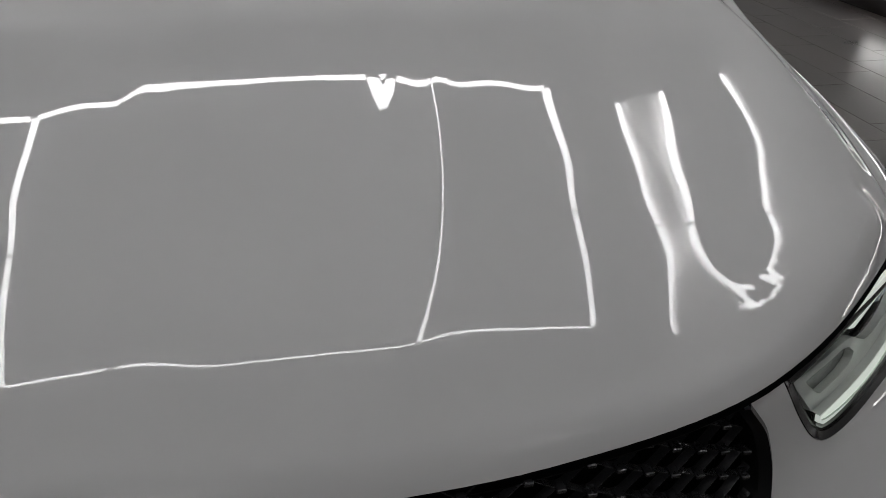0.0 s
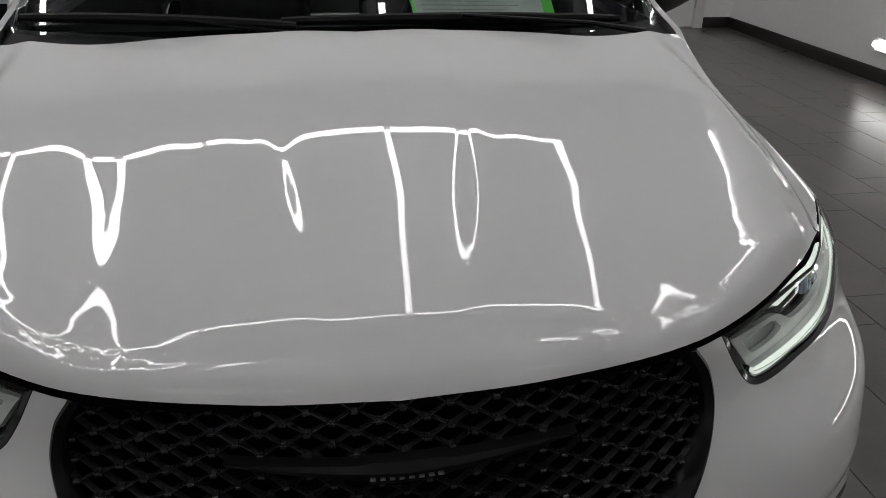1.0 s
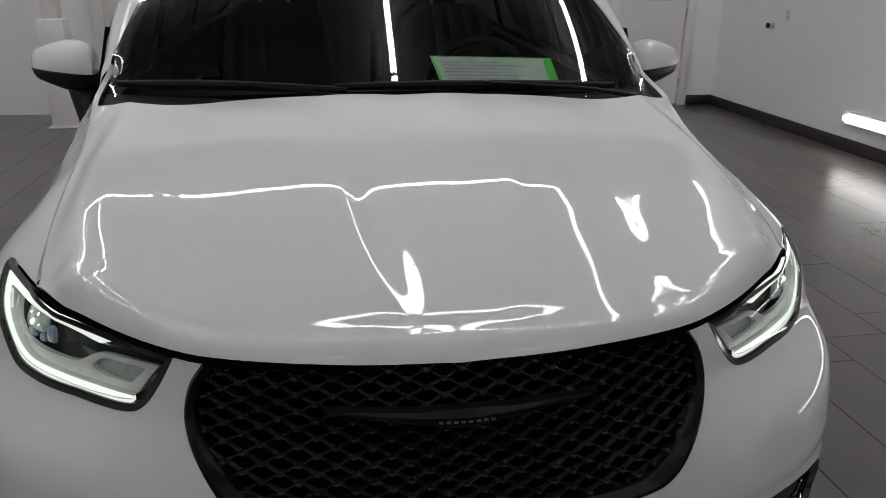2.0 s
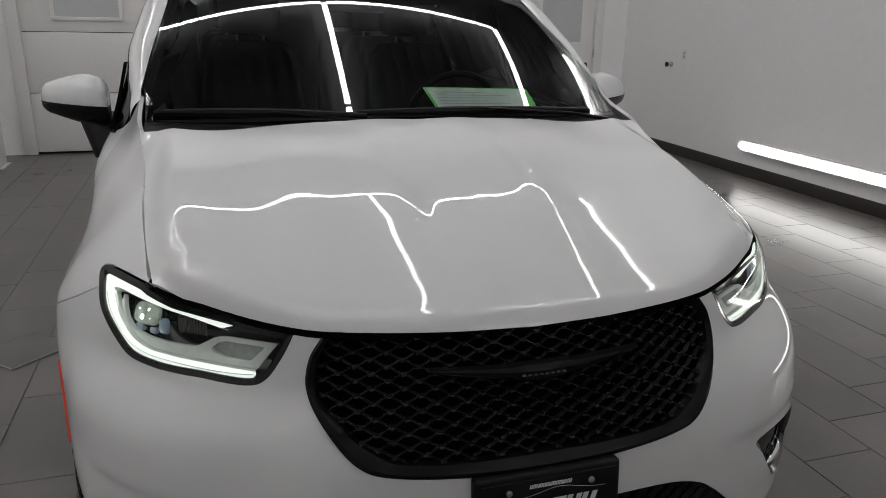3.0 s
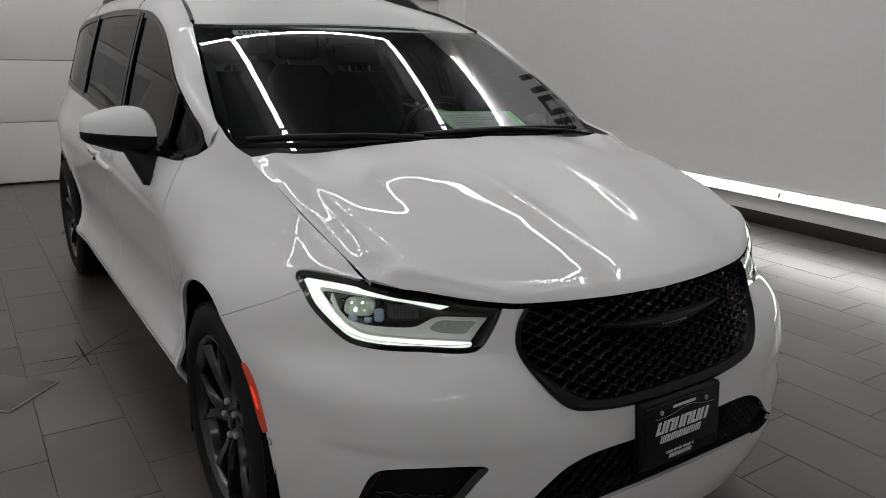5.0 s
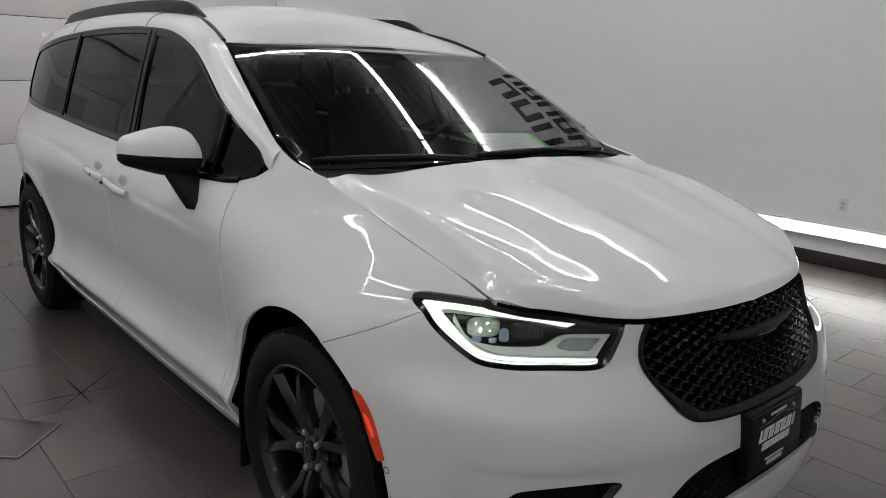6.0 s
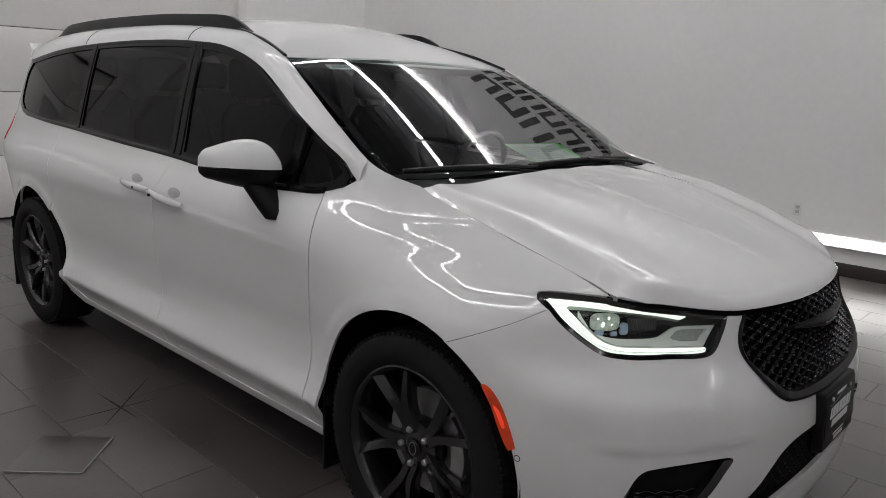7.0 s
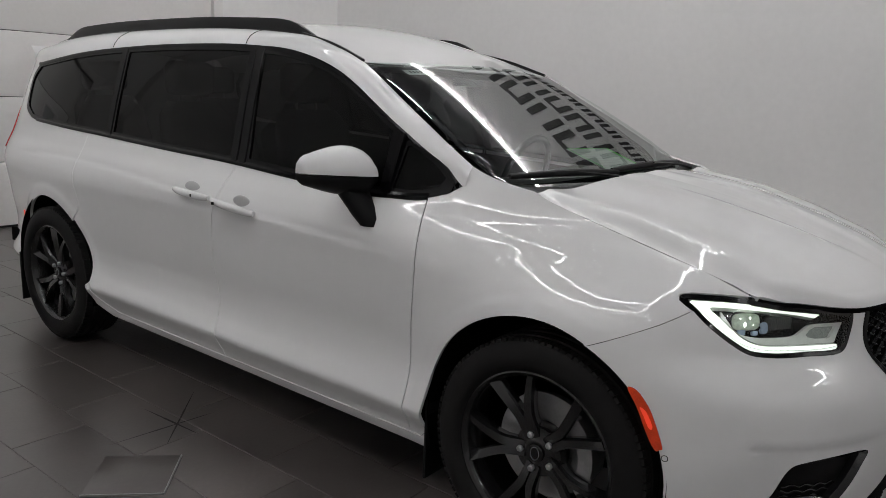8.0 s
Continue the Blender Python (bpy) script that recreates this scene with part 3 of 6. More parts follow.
def bonnet(x, y):
    """A broad flat crown that rolls over only near its edges, with two creases on each side."""
    x, y = np.asarray(x, float), np.asarray(y, float)
    a = np.abs(x)
    ly = lip_y(a)
    d = y - ly
    crown = 0.895 + rise(y + 0.825 - 0.35 * (ly + 0.825)) - 0.03 * (a / 0.74) ** 2.5 + 0.012 * (1 - (a / 0.78) ** 2) * step01(0.15, 0.6, d)
    ze = 0.895 + 0.043 * np.clip((a - 0.42) / 0.30, 0, 1.3) ** 1.5
    dd = np.maximum(d, -0.05)
    edge = ze + 0.10 * (1 - np.exp(-dd / 0.05)) + 0.3 * dd
    k = 0.025
    h = np.clip(0.5 + 0.5 * (edge - crown) / k, 0, 1)
    z = edge * (1 - h) + crown * h - k * h * (1 - h)
    yc = np.minimum(-0.52 + 0.5 * (y + 0.52 + np.sqrt((y + 0.52) ** 2 + 0.0036)), 0.16)
    xs = seam_x(yc)
    lys = lip_y(xs)
    ce = 0.895 + rise(yc + 0.825 - 0.35 * (lys + 0.825)) - 0.03 * (xs / 0.74) ** 2.5
    ee = 0.895 + 0.043 * np.clip((xs - 0.42) / 0.30, 0, 1.3) ** 1.5 + 0.10 * (1 - np.exp(-np.maximum(yc - lys, -0.05) / 0.05)) + 0.3 * (yc - lys)
    hh = np.clip(0.5 + 0.5 * (ee - ce) / k, 0, 1)
    zz = ee * (1 - hh) + ce * hh - k * hh * (1 - hh)
    z = z + (seam_z(yc) - 0.002 - zz) * np.clip(a / xs, 0, 1.05) ** 7 * step01(-0.64, -0.54, y)
    # swells, and creases that run forward and closer together
    soft = np.einsum("...i,ij,...j->...", spline(a / 0.76, 14), SWELL, spline(np.clip(d / 0.93, 0, 1) ** 0.65, 7))
    t = (np.minimum(y, -0.22 + 0.06 * np.tanh((y + 0.22) / 0.06)) + 0.35) / 0.45
    fold = 0
    for p0, p1, p2, wd, h0, h1, h2 in CREASES:
        fold = fold + (h0 + h1 * t + h2 * t * t) * 0.5 * (1 + np.tanh((a - p0 - p1 * t - p2 * t * t) / wd))
    z = z + step01(-0.004, 0.045, d) * (1 - step01(0.68, 0.745, a)) * (soft + step01(0, 0.08, d) * (1 - step01(-0.22, 0.10, y)) * fold)
    # the front corner stays level with the seam's end
    w = step01(0.655, 0.715, a) * (1 - step01(-0.53, -0.46, y))
    z = z * (1 - w) + (seam_z(np.maximum(y, -0.6)) - 0.003 + (xs - a) * 0.38) * w
    return np.stack([x, y, z], -1)


van = thing("minivan", (0, 0, 0), "white minivan with black trim standing on the showroom floor", "car")


def arch(yc, a0, a1, n=24, r=0.412, zc=0.395):
    return [(yc + r * math.cos(radians(a)), zc + r * math.sin(radians(a))) for a in np.linspace(a0, a1, n)]


grille_edge = curve([(0.0, 0.624), (0.12, 0.627), (0.29, 0.641), (0.366, 0.664), (0.425, 0.735), (0.447, 0.793), (0.437, 0.85), (0.412, 0.889)], 6)
lamp_low = curve([(0.464, 0.888), (0.492, 0.838), (0.522, 0.80), (0.56, 0.787), (0.65, 0.789)], 5)
lamp_low_side = curve([(-0.635, 0.788), (-0.597, 0.789), (-0.548, 0.797), (-0.506, 0.822), (-0.455, 0.861), (-0.405, 0.902)], 5)
seam_fender = [(-0.405, 0.902), (-0.34, 0.86), (-0.25, 0.815), (-0.165, 0.775)]
fascia = fx(*grille_edge) + fx((0.44, 0.888)) + fx(*lamp_low) + fy(*lamp_low_side) + fy(*seam_fender[1:]) + fy(*arch(0.006, 113, 176, r=0.418)) + fy((-0.41, 0.33), (-0.42, 0.24)) + fx((0.85, 0.21), (0.6, 0.20), (0.3, 0.195), (0, 0.195))
fog = fx(*curve([(0.572, 0.540), (0.66, 0.546), (0.76, 0.536), (0.800, 0.515), (0.822, 0.45), (0.825, 0.41), (0.78, 0.385), (0.70, 0.385), (0.66, 0.42), (0.60, 0.50)], 4, True))
intake_half = fx(*curve([(0.0, 0.532), (0.25, 0.534), (0.36, 0.515), (0.425, 0.475), (0.47, 0.435), (0.54, 0.388), (0.59, 0.370), (0.615, 0.357), (0.595, 0.347), (0.5, 0.352), (0.25, 0.385), (0.0, 0.39)], 5))
# the opening of the intake reaches the middle, so it is cut out of the outline itself
k = len(fx(*grille_edge))
fascia_outline = fascia[:-1] + fx((0, 0.195)) + intake_half[::-1]
panel("front_bumper", fascia_outline, belt, paint, van, "glossy white front bumper", holes=(fog,), gap=0, both=True, step=0.014)

hood_outline = [(-x, float(lip_y(x))) for x in np.linspace(0.0, 0.715, 30)] + curve([(-0.725, -0.535), (-0.742, -0.40), (-0.752, -0.23), (-0.757, -0.04), (-0.772, 0.10), (-0.765, 0.15)], 6) + curve([(-0.74, 0.155), (-0.4, 0.128), (0.0, 0.12)], 6)
hood_outline = hood_outline + [(-x, y) for x, y in hood_outline[::-1][1:-1]]
panel("hood", hood_outline, bonnet, paint, van, "glossy white hood reflecting the ceiling tubes", step=0.010, depth=0.02, heart=(0, 0, 0))

# flank panels
hood_seam = [(-0.53, 0.942), (-0.40, 0.99), (-0.23, 1.038), (-0.04, 1.09), (0.10, 1.135), (0.15, 1.158)]
pillar_foot = [(0.25, 1.175), (0.33, 1.195), (0.41, 1.225)]
seam_door = [(0.502, 1.108), (0.489, 1.04), (0.477, 0.95), (0.482, 0.85), (0.510, 0.63), (0.514, 0.50), (0.512, 0.41), (0.507, 0.272)]
for s in (-1, 1):
    fender = fy(*curve(hood_seam, 4)) + fy(*curve(pillar_foot, 3)) + fy((0.40, 1.15), (0.44, 1.122)) + fy(*curve(seam_door, 4)) + fy((0.46, 0.272), (0.430, 0.30)) + fy(*arch(0.006, 4, 113, r=0.418)) + fy(*seam_fender[::-1]) + fy((-0.395, 0.908), (-0.3655, 0.925), (-0.361, 0.9375), (-0.387, 0.943), (-0.453, 0.944), (-0.50, 0.9425))
    panel("fender", fender, belt, paint, van, "", side=s, gap=0.0018, step=0.014)
    seam_mid = [(1.498, 1.125), (1.525, 1.05), (1.558, 0.97), (1.595, 0.84), (1.616, 0.70), (1.607, 0.53), (1.592, 0.40), (1.578, 0.272)]
    door = fy(*curve(seam_door[::-1], 4)) + fy(*curve([(0.51, 1.104), (0.65, 1.092), (1.08, 1.102), (1.498, 1.125)], 4)) + fy(*curve(seam_mid, 4)) + fy((1.2, 0.273), (0.8, 0.272))
    panel("front_door", door, belt, paint, van, "", side=s, step=0.013, gap=0.0022)
    seam_rear = [(2.74, 1.170), (2.75, 1.05), (2.755, 0.9), (2.735, 0.80)]
    slide = fy(*curve(seam_mid[::-1], 4)) + fy(*curve([(1.498, 1.125), (2.07, 1.143), (2.74, 1.170)], 4)) + fy(*curve(seam_rear, 4)) + fy(*arch(3.09, 132, 180, 14, 0.435)) + fy(*curve([(2.645, 0.40), (2.60, 0.322), (2.47, 0.278)], 4)) + fy((2.0, 0.274))
    panel("sliding_door", slide, belt, paint, van, "", side=s, step=0.013, gap=0.0008)
    sill = fy((0.435, 0.295), (0.46, 0.276), (1.0, 0.277), (2.0, 0.278), (2.46, 0.282)) + fy(*curve([(2.46, 0.282), (2.605, 0.326), (2.648, 0.415)], 4)) + fy((2.678, 0.395), (2.68, 0.28), (2.55, 0.236), (1.5, 0.232), (0.46, 0.226), (0.437, 0.24))
    panel("side_sill", sill, belt, paint, van, "", side=s, depth=0.04, lift=0.004)
    quarter = fy(*curve(seam_rear[::-1], 4)) + fy(*curve([(2.74, 1.170), (3.2, 1.186), (3.5, 1.20), (3.64, 1.25), (3.67, 1.35), (3.66, 1.44), (3.58, 1.515)], 4)) + fy((3.70, 1.545), (3.86, 1.50), (3.93, 1.40), (4.0, 1.25), (4.12, 1.05), (4.17, 0.75), (4.17, 0.35), (3.56, 0.30)) + fy(*arch(3.09, -8, 131, 28))
    panel("rear_quarter", quarter, belt, paint, van, "", side=s, step=0.014, gap=0.0008)

# near-black strips behind the seams, standing in for the shade in the gaps
def seal(line, s, wd=0.014, down=False):
    q = np.array(line)
    t = np.gradient(q, axis=0)
    t /= np.linalg.norm(t, axis=1, keepdims=True)
    n = np.stack([-t[:, 1], t[:, 0]], 1)
    e = 0.003
    P = []
    for k in (-1, 1):
        uv = q + n * wd * k
        p = belt(uv[:, 0], uv[:, 1])
        c = np.array([0, 1.2, 0.75]) - p
        c[:, 1] = np.where(p[:, 1] > -0.2, 0, c[:, 1] * 0.4)
        c[:, 2] *= 0.3
        p = p + (np.array([0.004, 0, -0.020]) if down else c / np.linalg.norm(c, axis=1, keepdims=True) * 0.006)
        P.append(p * np.array([1 if s < 0 else -1, 1, 1]))
    bm = bmesh.new()
    a, b = [[bm.verts.new(v) for v in r] for r in P]
    for i in range(len(a) - 1):
        bm.faces.new((a[i], a[i + 1], b[i + 1], b[i]))
    part("seam_seal", bm, dark_void, van)


for s in (-1, 1):
    for line in (seam_door, seam_mid, seam_rear, seam_fender):
        seal(fy(*curve(line, 5)), s)
    seal(fy(*curve(hood_seam, 5)), s, 0.008, True)

# roof, pillars and cant rails
ditch = [(0.79, 0.20, 1.165), (0.792, 0.30, 1.185), (0.783, 0.41, 1.226), (0.752, 0.62, 1.342), (0.714, 0.82, 1.453), (0.681, 1.0, 1.549), (0.645, 1.2, 1.612), (0.612, 1.42, 1.658), (0.60, 1.9, 1.69), (0.595, 2.5, 1.695), (0.585, 3.1, 1.682), (0.57, 3.5, 1.655), (0.55, 3.85, 1.60)]
glass_top = [(0.36, 1.135), (0.41, 1.15), (0.45, 1.19), (0.56, 1.255), (0.76, 1.372), (1.03, 1.51), (1.30, 1.582), (1.57, 1.605), (2.04, 1.613), (2.57, 1.598), (2.97, 1.573), (3.46, 1.525), (3.58, 1.515), (3.75, 1.53)]
"""The two rails run side by side, so that a strip spans them."""
ditch_c = np.array(curve(ditch[1:], 12))
gt = np.array(curve(glass_top, 12))
top_c = np.stack([half_width(gt[:, 0], gt[:, 1]) + lead(gt[:, 0], gt[:, 1]), gt[:, 0], gt[:, 1]], 1)


def along(c, t):
    """The point at the part t of a line's length."""
    l = np.r_[0, np.cumsum(np.linalg.norm(np.diff(c, axis=0), axis=1))]
    return np.array([np.interp(t * l[-1], l, c[:, i]) for i in range(3)])


def cant(u, v):
    y = 0.388 + (3.75 - 0.388) * u
    a = np.array([np.interp(y, top_c[:, 1], top_c[:, i]) for i in range(3)])
    b = np.array([np.interp(y, ditch_c[:, 1], ditch_c[:, i]) for i in range(3)])
    p = a * (1 - v) + b * v
    n = np.array([0.75, -0.3 * (1 - float(step01(0.9, 1.5, y))), 0.62])
    p = p + n * (-0.004 + 0.008 * float(step01(0.39, 0.412, y)))
    p = p + n * (0.012 + 0.016 * float(step01(0.5, 1.4, y))) * 4 * v * (1 - v)
    return (-p[0], p[1], p[2])


for s in (-1, 1):
    for yy in (1.63, 2.70):
        bm = bmesh.new()
        tube(bm, [Vector(cant((yy - 0.388) / (3.75 - 0.388), v)) * 1.0 for v in np.linspace(0.03, 0.97, 9)], 0.0022, 6)
        if s > 0:
            for v in bm.verts:
                v.co.x = -v.co.x
        part("roof_seam", bm, dark_void, van)
    sheet("roof_side", cant, 90, 8, paint, van, "", side=s, thick=0.01)

roof_edge = table([p[1] for p in ditch[5:]], [p[0] for p in ditch[5:]])
roof_edge_z = table([p[1] for p in ditch[5:]], [p[2] for p in ditch[5:]])


def roof_fn(u, v):
    t = u * 2 - 1
    y0 = 0.994 - 0.098 * (1 - abs(t) ** 1.8)
    y = y0 + (3.85 + 0.12 * (1 - t * t) - y0) * v
    e = float(roof_edge(np.clip(y, 1.0, 3.85)))
    return (t * (e - 0.004), y, float(roof_edge_z(np.clip(y, 0.9, 3.9))) + (0.05 + 0.018 * float(step01(1.0, 1.6, y)) - 0.030 * (1 - float(step01(0.85, 1.5, y)))) * (1 - abs(t) ** 2.3))


sheet("roof", roof_fn, 40, 60, paint, van, "glossy white roof panel", thick=0.01)

# windscreen: its lower and upper edge as (x, y, z) in powers of the part across, and the bow between them
SCREEN_LOW = ((0.8291, -0.022), (0.1632, 0.0019, 0.0968), (1.1468, 0.0146, -0.0109))
SCREEN_TOP = ((0.7003, -0.0205), (0.875, 0.0812, 0.0349), (1.5971, -0.0325, -0.018))
BOW = (0.0073, -0.0143, -0.0307, -0.0590, 0.0444, -0.0122, 0.0500, -0.0493, 0.0421, 0.0147, 0.0373)


def screen(u, v):
    t = 2 * u - 1
    k = t * t
    a, b = [Vector((c[0][0] * t + c[0][1] * t * k, c[1][0] + c[1][1] * k + c[1][2] * k * k, c[2][0] + c[2][1] * k + c[2][2] * k * k)) for c in (SCREEN_LOW, SCREEN_TOP)]
    h = (1 - k) * (BOW[0] + BOW[1] * v + BOW[2] * v * v + k * (BOW[3] + BOW[4] * v + BOW[5] * v * v))
    h += v * (1 - v) * (BOW[6] + BOW[7] * v + BOW[8] * v * v + k * (BOW[9] * v + BOW[10]))
    return a.lerp(b, v) + h * Vector((0, -0.534, 0.845))


def screen_cut(u, v):
    """The windscreen with its lower corners trimmed to lie inside the fenders."""
    p = screen(u, v)
    m = float(seam_x(min(p[1], 0.41))) - 0.014
    if p[1] < 0.41 and abs(p[0]) > m:
        p = Vector((math.copysign(m, p[0]), p[1], p[2]))
    return p


ws = sheet("windshield", screen_cut, 60, 40, ws_glass, van, "curved clear windscreen reflecting the ceiling tubes")
ws.visible_shadow = False

# side glass
def flank(y, z):
    return np.stack([-(half_width(y, z) + lead(y, z)), y, z], -1)


dlo_low = table((0.41, 0.47, 0.65, 1.08, 1.515, 2.07, 2.6, 3.2, 3.5, 3.7), (1.135, 1.11, 1.092, 1.102, 1.125, 1.143, 1.165, 1.186, 1.20, 1.23))
dlo_top = table([p[0] for p in glass_top], [p[1] for p in glass_top])


def pane(y0, y1, lean0, lean1, m=0.02):
    """An outline between the belt and the roof line; lean: how far its ends shift over the height."""
    lo = [(y, float(dlo_low(y)) + m) for y in np.linspace(y0, y1, 24)]
    hi = [(y, float(dlo_top(y)) - m) for y in np.linspace(y1 + lean1, y0 + lean0, 24)]
    return lo + hi


for s in (-1, 1):
    frame_out = [(y, float(dlo_low(y)) + 0.001) for y in np.linspace(0.43, 3.5, 90)] + curve([(3.5, 1.20), (3.64, 1.25), (3.67, 1.35), (3.66, 1.44), (3.58, 1.512)], 5) + [(y, float(dlo_top(y)) - 0.001) for y in np.linspace(3.56, 0.43, 110)]
    panes = [[(y, float(dlo_low(y)) + 0.03) for y in np.linspace(0.70, 1.432, 22)] + [(y, float(dlo_top(y)) - 0.028) for y in np.linspace(1.495, 0.70, 26)],
             pane(1.557, 2.505, 0.03, 0.025, 0.026),
             [(y, float(dlo_low(y)) + 0.024) for y in np.linspace(2.575, 3.46, 24)] + curve([(3.50, 1.222), (3.615, 1.27), (3.64, 1.35), (3.63, 1.43), (3.55, 1.492)], 4) + [(y, float(dlo_top(y)) - 0.024) for y in np.linspace(3.48, 2.60, 24)]]
    quarter_pane = curve([(0.475, 1.140), (0.55, 1.122), (0.645, 1.120)], 4) + [(0.628, 1.262), (0.615, 1.265)] + curve([(0.575, 1.245), (0.50, 1.200), (0.462, 1.168)], 4)
    panel("window_frame", frame_out, flank, window_trim, van, "satin black window surround" if s < 0 else "", step=0.025, holes=tuple(panes + [quarter_pane]), gap=0, depth=0.01, side=s, lift=0.002)
    for p in panes + [quarter_pane]:
        panel("side_window", p, flank, tint_glass, van, "dark tinted side glass" if s < 0 else "", step=0.05, gap=-0.006, depth=0, side=s, lift=-0.004)

# ---- wheels ----
def ring(bm, prof, seg=64, axis_x=True, close=True):
    """Turns a profile of (x, r) round the x axis."""
    rows = []
    for k in range(seg):
        a = 2 * math.pi * k / seg
        rows.append([bm.verts.new((x, r * math.cos(a), r * math.sin(a))) for x, r in prof])
    for k in range(seg):
        p, q = rows[k], rows[(k + 1) % seg]
        for i in range(len(prof) - 1):
            bm.faces.new((p[i], p[i + 1], q[i + 1], q[i]))
        if close:
            bm.faces.new((p[-1], p[0], q[0], q[-1]))


def wheel(at, turn):
    """Tyre, black five-spoke rim, brake disc and caliper. The outer face looks along -x."""
    w = thing("wheel", at, "", "")
    w.parent = van
    bm = bmesh.new()
    prof = [(-0.100, 0.262), (-0.112, 0.270), (-0.122, 0.288), (-0.125, 0.312), (-0.119, 0.338), (-0.108, 0.355), (-0.098, 0.3635)]
    g = [-0.098, -0.070, -0.066, -0.060, -0.056, -0.028, -0.024, -0.018, -0.014, 0.014, 0.018, 0.024, 0.028, 0.056, 0.060, 0.066, 0.070, 0.098]
    for i, x in enumerate(g[1:-1]):
        deep = (i % 4) in (1, 2)
        prof.append((x, 0.3635 + 0.0085 * (1 - (x / 0.1) ** 2) - (0.008 if deep else 0)))
    prof += [(-x, r) for x, r in prof[6::-1]]
    ring(bm, prof, 96)
    part("tyre", bm, rubber, w, "black rubber tyre with grooved tread")
    # shoulder blocks of the tread
    bm = bmesh.new()
    for k in range(100):
        a = 2 * math.pi * k / 100
        m = Matrix.Rotation(a, 4, "X")
        for sx in (-1, 1):
            box(bm, sx * 0.088 - 0.017, sx * 0.088 + 0.017, -0.0082, 0.0082, 0.354, 0.3685, 0.0, m @ Matrix.Rotation(0.12 * sx, 4, "Z"))
    tagged(part("tread", bm, rubber, w), "", "", "", "stuff")
    bm = bmesh.new()
    ring(bm, [(-0.104, 0.262), (-0.109, 0.268), (-0.111, 0.263), (-0.102, 0.252), (-0.085, 0.245), (-0.02, 0.238), (0.09, 0.245), (0.10, 0.266), (0.095, 0.266), (0.08, 0.252), (-0.07, 0.252), (-0.095, 0.258)], 80)
    part("rim", bm, rim_black, w, "gloss black alloy rim")
    # five pairs of spokes
    for k in range(5):
        bm = bmesh.new()
        for sgn in (-1, 1):
            cs = []
            for t in np.linspace(0, 1, 12):
                r = 0.045 + 0.203 * t
                f = max(0.0, (t - 0.32) / 0.68)
                off = sgn * (0.013 + 0.004 * t + 0.056 * f ** 1.25)
                wd = 0.0165 + 0.004 * math.sin(math.pi * t) - 0.003 * t + 0.006 * t ** 4
                x = -0.072 - 0.014 * math.sin(math.pi * min(1, t * 0.8)) - 0.016 * t
                tw = sgn * 0.006 * f
                cs.append([(x + tw + 0.003, off - wd * 0.7, r), (x - tw - 0.002, off + wd * 0.7, r), (x + 0.013, off + wd * 0.95, r), (x + 0.045, off + wd * 0.6, r), (x + 0.045, off - wd * 0.6, r), (x + 0.013, off - wd * 0.95, r)])
            m = Matrix.Rotation(2 * math.pi * k / 5 + turn, 4, "X")
            rows = [[bm.verts.new(m @ Vector(p)) for p in c] for c in cs]
            for a, b in zip(rows, rows[1:]):
                for i in range(6):
                    bm.faces.new((a[i], a[(i + 1) % 6], b[(i + 1) % 6], b[i]))
            bm.faces.new(rows[0])
            bm.faces.new(rows[-1][::-1])
        part("spoke", bm, rim_black, w, "", True, 25)
    bm = bmesh.new()
    ring(bm, [(-0.072, 0.0), (-0.076, 0.03), (-0.074, 0.040), (-0.068, 0.05), (-0.066, 0.080), (-0.05, 0.086), (-0.02, 0.086), (-0.02, 0.0)], 40, close=False)
    part("hub", bm, rim_black, w)
    bm = bmesh.new()
    ring(bm, [(-0.086, 0.0), (-0.086, 0.022), (-0.083, 0.028), (-0.07, 0.031), (-0.06, 0.031)], 32, close=False)
    cap = part("centre_cap", bm, black_gloss, w, "black centre cap with a fine grey ring")
    bm = bmesh.new()
    for k in range(24):
        a, b = 2 * math.pi * k / 24, 2 * math.pi * (k + 1) / 24
        pts = [(-0.0868, 0.7 * r * math.cos(t), r * math.sin(t)) for r, t in ((0.020, a), (0.022, a), (0.022, b), (0.020, b))]
        bm.faces.new([bm.verts.new(p) for p in pts])
    part("emblem", bm, steel, cap)
    for k in range(5):
        a = 2 * math.pi * k / 5 + turn
        bm = bmesh.new()
        c = Vector((0, 0.0575 * -math.sin(a), 0.0575 * math.cos(a)))
        tube(bm, [c + Vector((-0.062, 0, 0)), c + Vector((-0.084, 0, 0)), c + Vector((-0.088, 0, 0))], [0.0105, 0.0105, 0.007], 6)
        part("lug_nut", bm, steel, w, "small steel lug nut" if k == 0 else "")
    bm = bmesh.new()
    ring(bm, [(-0.012, 0.08), (-0.012, 0.172), (0.012, 0.172), (0.012, 0.08)], 48)
    part("brake_disc", bm, brake_iron, w, "bare steel brake disc")
    bm = bmesh.new()
    prev = None
    for t in np.linspace(-0.55, 0.55, 9):
        a = t - 0.30
        pts = [(-0.045, 0.175), (-0.05, 0.13), (-0.03, 0.10), (0.03, 0.10), (0.04, 0.175)]
        row = [bm.verts.new((x, -r * math.sin(a + math.pi / 2), r * math.cos(a + math.pi / 2))) for x, r in pts]
        if prev:
            for i in range(5):
                bm.faces.new((prev[i], prev[(i + 1) % 5], row[(i + 1) % 5], row[i]))
        else:
            bm.faces.new(row)
        prev = row
    bm.faces.new(prev[::-1])
    part("caliper", bm, brake_iron, w, "cast grey brake caliper")
    return w


